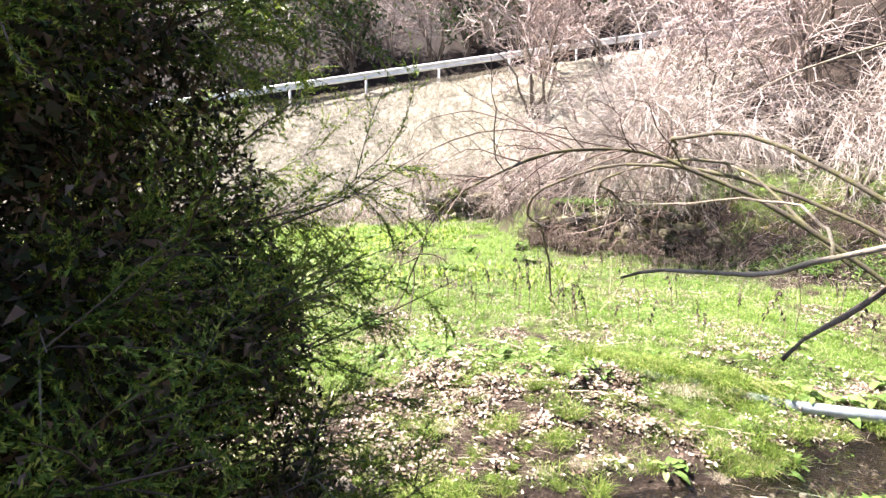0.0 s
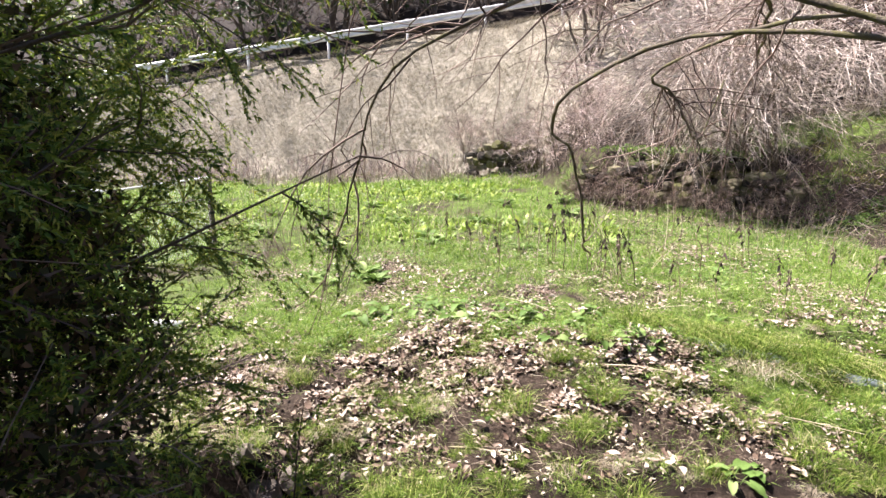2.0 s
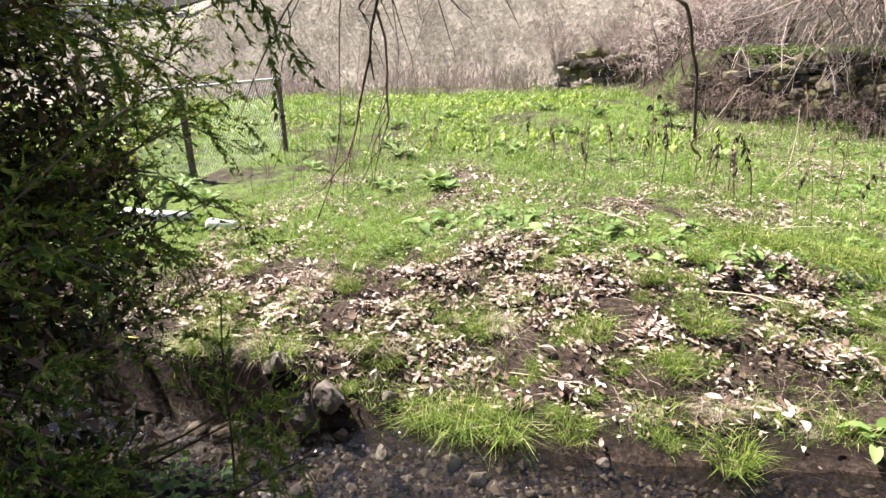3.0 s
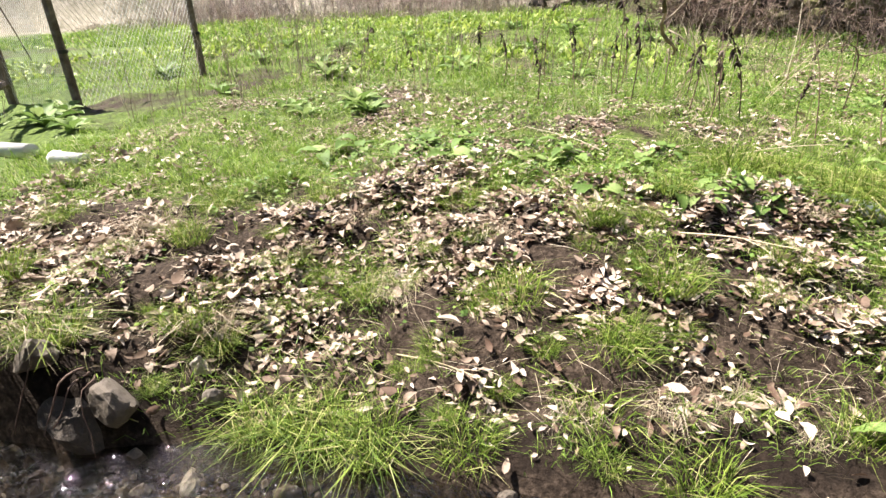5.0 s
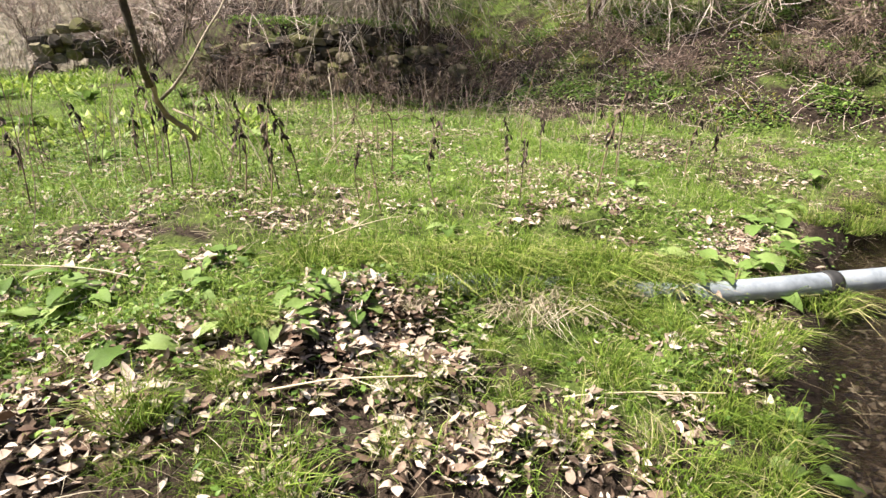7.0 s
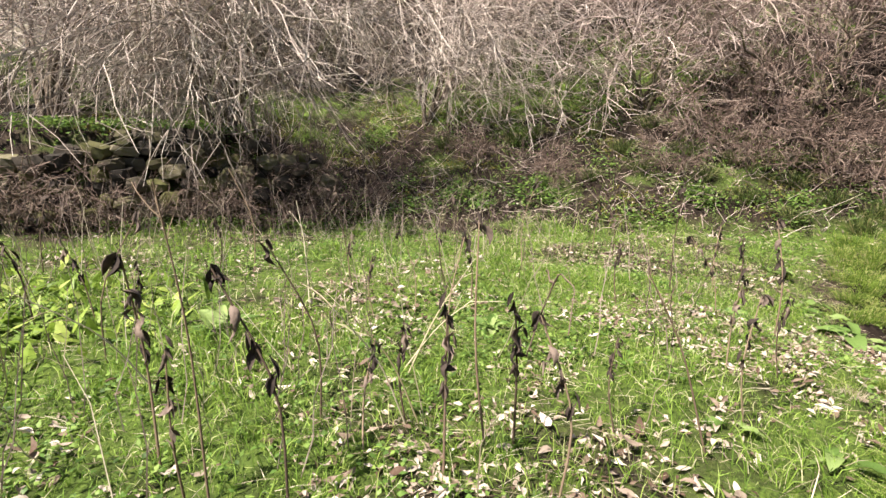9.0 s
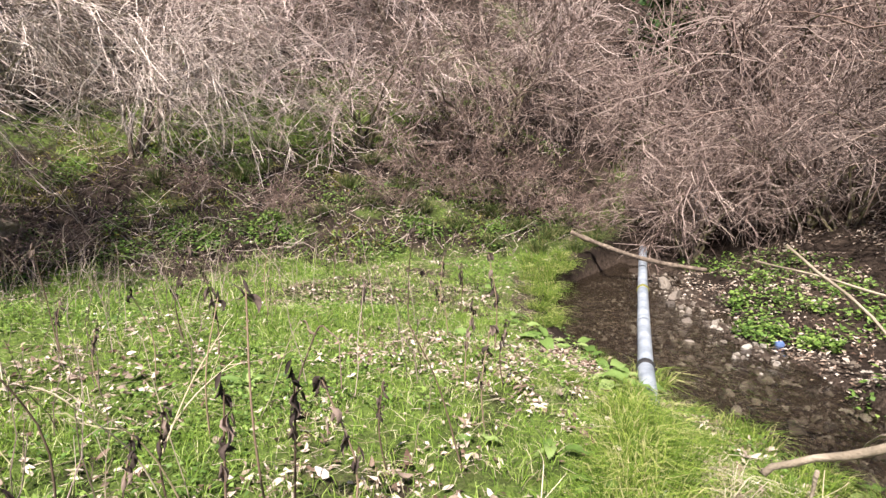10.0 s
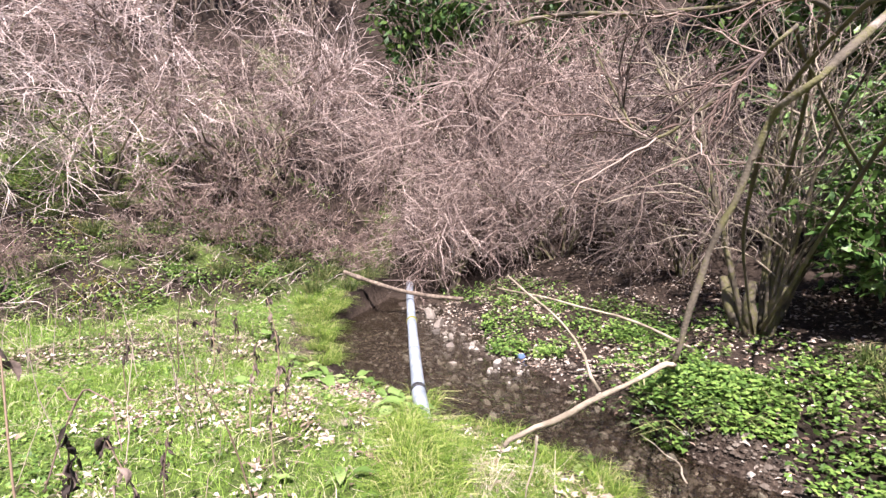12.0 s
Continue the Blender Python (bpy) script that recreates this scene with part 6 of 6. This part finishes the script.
def stalks():
    rng = np.random.RandomState(12)
    base = []
    for v in range(4):
        ob = thing("dead_stalk", 0, 0, -50, "dead brown weed stalk with blackened withered leaves", "dead weed", "dead stalks")
        H = (0.62, 0.75, 0.55, 0.85)[v]
        p = curve_path([(0, 0, -0.05), (0.03 * rng.normal(), 0.03 * rng.normal(), H * 0.5), (0.07 * rng.normal(), 0.07 * rng.normal(), H)], 8)
        part("stem", *tubes(p[None], taper(1, 8, [0.0055], [0.003]), 6), STALK, ob, "", True)
        for i in range((4, 5, 3, 1)[v]):
            m = 4
            at_ = np.repeat(p[-1 - (i % 4)][None], m, 0) + rng.normal(size=(m, 3)) * np.array([0.008, 0.008, 0.02])
            hang = np.stack([rng.normal(size=m) * 0.4, rng.normal(size=m) * 0.4, -np.ones(m)], 1)
            L = rng.uniform(0.04, 0.085, m)
            V, F = curled(at_, hang, rng.normal(size=(m, 3)), L, L * rng.uniform(0.2, 0.4, m), rng.normal(size=m) * 0.3, rng.uniform(0.6, 2.0, m), 5)
            part("withered_leaf", V, F, WITHERED, ob, "", True)
        base.append(ob)
    spots = [(1.32, 8.98), (1.47, 8.66), (2.2, 8.66), (2.02, 9.02), (1.93, 8.32), (2.01, 7.9), (2.65, 7.84), (1.89, 10.5), (3.67, 7.46), (4.39, 7.22), (6.2, 7.5), (5.26, 9.34), (6.8, 9.07), (6.67, 8.8), (3.5, 11.6), (3.73, 11.4), (2.13, 10.6), (4.36, 9.7), (3.82, 10.3), (3.46, 9.45), (2.16, 11.1), (1.93, 11.4),
             (1.87, 8.65), (2.18, 8.26), (2.32, 8.2), (3.02, 7.35), (3.61, 7.2), (5.41, 8.0), (6.1, 7.7), (1.42, 9.28), (0.91, 9.72), (0.61, 9.67), (4.2, 12.3), (0.6, 8.6), (0.15, 9.5), (2.84, 8.8), (4.07, 9.3), (2.61, 12.8), (3.33, 9.7), (4.04, 10.5), (-0.8, 9.2), (-1.6, 9.6), (-0.3, 10.4), (1.1, 10.9), (-2.4, 12.2), (5.0, 7.6), (4.7, 8.3)]
    for i, (x, y) in enumerate(spots):
        copy_thing(base[i % 4], spot(x, y, rng.uniform(0, 360), rng.uniform(0.8, 1.15), 0, rng.normal() * 6))
    for ob in base:
        for o in (*ob.children_recursive, ob):
            bpy.data.objects.remove(o)
    for pts in ([(3.2, 8.5, gz(3.2, 8.5)), (3.1, 8.3, 1.1), (2.8, 8.1, 1.17), (2.4, 8.0, 1.08)], [(3.1, 8.3, 1.1), (3.4, 8.45, 1.1), (3.6, 8.5, 1.02)]):
        tw = thing("bent_twig", pts[0][0], pts[0][1], pts[0][2], "dark bare twig arching over the meadow grass", "twig", "bent twigs")
        limb(tw, pts, 0.006, 0.002, DARKTWIG, "shoot", "", 5, 14)
    # long bare stems, pale and dark, standing or leaning
    for x, y, dx, dy, h, mat, label in ((2.2, 8.66, -0.3, 0.15, 0.62, PALESTALK, "pale dry stem leaning in the grass"), (2.25, 8.62, -0.26, 0.2, 0.6, PALESTALK, "pale dry stem leaning in the grass"), (2.7, 9.0, 0.35, -0.2, 0.55, PALESTALK, "pale branching dry stem in the grass"), (2.75, 9.05, 0.2, -0.35, 0.4, PALESTALK, "pale branching dry stem in the grass"),
                                        (2.65, 7.48, -0.12, 0.25, 0.75, STALK, "thin dark dry stem leaning over"), (0.6, 8.6, 0.0, 0.05, 0.9, STALK, "thin dark dry stem standing upright"), (0.95, 9.4, -0.25, 0.15, 1.0, STALK, "thin dark dry stem standing upright"), (1.35, 8.9, -0.05, 0.05, 1.1, STALK, "thin dark dry stem standing upright"), (1.8, 9.9, -0.5, 0.1, 0.6, PALESTALK, "pale dry stem leaning in the grass"),
                                        (3.3, 10.3, 0.02, 0.1, 0.8, PALESTALK, "pale dry stem standing upright"), (-0.6, 9.0, -0.1, 0.1, 0.9, STALK, "thin dark dry stem standing upright"), (-2.8, 10.5, -0.2, 0.1, 1.1, STALK, "thin dark dry stem standing upright"), (-3.6, 10.0, -0.35, 0.2, 1.0, STALK, "thin dark dry stem leaning over"), (-3.9, 9.2, 0.45, 0.1, 0.9, STALK, "thin dark dry stem leaning over"), (2.0, 7.2, 0.55, -0.1, 0.12, PALESTALK, "pale dry stem lying on the grass"),
                                        (1.2, 7.0, -0.6, 0.15, 0.12, PALESTALK, "pale dry stem bent over the grass"), (2.6, 5.75, 0.7, -0.45, 0.05, PALESTALK, "pale dry stem lying on the bank"), (1.5, 6.0, 0.5, -0.3, 0.06, PALESTALK, "pale dry stem lying on the bank"), (0.2, 5.1, 0.45, -0.2, 0.06, PALESTALK, "pale dry stem lying on the bank")):
        ob = thing("dry_stem", x, y, gz(x, y), label, "dry stem", "dry stems")
        p = curve_path([(0, 0, 0), (dx * 0.45 + 0.02, dy * 0.45, h * 0.55 + 0.02), (dx, dy, h + 0.02)], 8)
        part("stem", *tubes(p[None], taper(1, 8, [0.0048], [0.0022]), 6), mat, ob, "", True)
        b = spawn(p[None], 3, 0.16, 0.7, 0.02, 0.1, rng, 5, 0.5, 1.0)
        for q in b:
            part("side_stem", *tubes(q[None], taper(1, 5, [0.002], [0.001]), 4), mat, ob, "", True)


def thin_stems():
    rng = np.random.RandomState(17)
    for n, mat, r, label in ((520, MIDTWIG, 0.0032, "thin dead weed stems standing in the meadow"), (260, STRAW, 0.0028, "thin pale dry stems leaning in the meadow")):
        keep = lambda x, y: np.clip(0.45 + 0.9 * value_noise(x * 0.7 + 2, y * 0.7, 71), 0.04, 1) * zones(x, y)[0]
        x, y, z = scatter(n * 3, (-5.5, 7.0, 7.7, 14), keep, rng)
        m = min(n, len(x))
        x, y, z = x[:m], y[:m], z[:m]
        H = rng.uniform(0.2, 0.85, m)
        lean = rng.normal(size=(m, 2)) * (0.14 if mat is MIDTWIG else 0.4)
        w = np.linspace(0, 1, 5)
        P = np.stack([x[:, None] + lean[:, :1] * H[:, None] * w, y[:, None] + lean[:, 1:] * H[:, None] * w, z[:, None] + H[:, None] * w - 0.02], -1)
        P[:, 1:] += rng.normal(size=(m, 4, 3)) * 0.012
        tips = spawn(P, 3, 0.12, 0.7, 0.0, 0.12, rng, 4, 0.45, 1.0)
        V, F = joined(tubes(P, taper(m, 5, np.full(m, r), np.full(m, r * 0.5)), 4), tubes(tips, taper(len(tips), 4, np.full(len(tips), r * 0.5), np.full(len(tips), r * 0.3)), 3))
        stuff("dead_stems", V, F, mat, label, "dead weeds")
    # withered weeds along the foot of the dry slope
    x, y, z = scatter(2600, (-14, 3, 19.5, 24.5), lambda x, y: smooth(19.5, 22, y) * np.clip(0.5 + value_noise(x * 0.6, y * 0.6, 72), 0, 1), rng)
    m = len(x)
    w = np.linspace(0, 1, 4)
    H = rng.uniform(0.3, 1.0, m)
    P = np.stack([x, y, z], 1)[:, None] + (np.stack([rng.normal(size=m) * 0.2, rng.normal(size=m) * 0.2, np.ones(m)], 1) * H[:, None])[:, None] * w[None, :, None]
    tips = spawn(P, 5, 0.3, 0.8, 0.0, 0.15, rng, 4, 0.3, 1.0)
    V, F = joined(tubes(P, taper(m, 4, np.full(m, 0.008), np.full(m, 0.004)), 3), tubes(tips, taper(len(tips), 4, np.full(len(tips), 0.005), np.full(len(tips), 0.003)), 3))
    stuff("dead_stems", V, F, TWIG, "withered pale weeds at the foot of the slope", "dead weeds")


def fallen_wood():
    ob = thing("fallen_log", 9.77, 5.0, gz(9.77, 5.0), "mossy fallen log lying across the pipe and stream", "log")
    limb(ob, [(10.05, 5.5, 0.9), (9.8, 5.05, 0.72), (9.25, 4.3, 0.52), (8.8, 3.6, 0.45)], 0.042, 0.034, BARK, "log", "", 10, 16)
    for pts, r, label in (([(5.19, 4.81, 1.2), (4.92, 4.4, 1.1), (4.56, 3.82, 0.95), (4.3, 3.3, 0.75), (4.2, 2.9, 0.5)], 0.016, "pale bare stick poking out over the stream"),
                          ([(3.5, 4.3, 0.12), (3.1, 4.35, 0.1), (2.8, 4.5, 0.06)], 0.008, "thin pale stick lying on the gravel")):
        st = thing("stick", pts[-1][0], pts[-1][1], pts[-1][2], label, "stick", "sticks")
        limb(st, pts[::-1], r, r * 0.5, PALEBARK, "shaft", "", 7, 14)
    sc = new("plastic_scrap", rock_mesh(44, BLUE))
    sc.matrix_world = Matrix.LocRotScale((6.31, 3.85, gz(6.31, 3.85) + 0.03), Euler((0.3, 0.2, 0.5)), (0.16, 0.1, 0.12))
    tagged(sc, "crumpled blue plastic scrap on the mud", "litter")
    # little fall at the head of the stream
    rng = np.random.RandomState(3)
    n = 9
    P = np.array([[(11.95 + 0.12 * math.sin(i), 2.42 + 0.035 * i, 1.62), (11.8, 2.36 + 0.036 * i, 1.5), (11.74, 2.33 + 0.04 * i, 1.25), (11.7, 2.3 + 0.045 * i, 0.95)] for i in range(n)])
    V, Q = tubes(P, np.full((n, 4), 0.007), 6)
    tagged(new("waterfall", build("waterfall", V, Q, FALL, True)), "thin white trickle of water falling among the brush", "waterfall")


gravel()
meadow_grass()
small_weeds()
moss_cushions()
bank_grass()
bank_roots()
leafy_mound()
litter()
tufts()
docks()
stalks()
thin_stems()
fallen_wood()
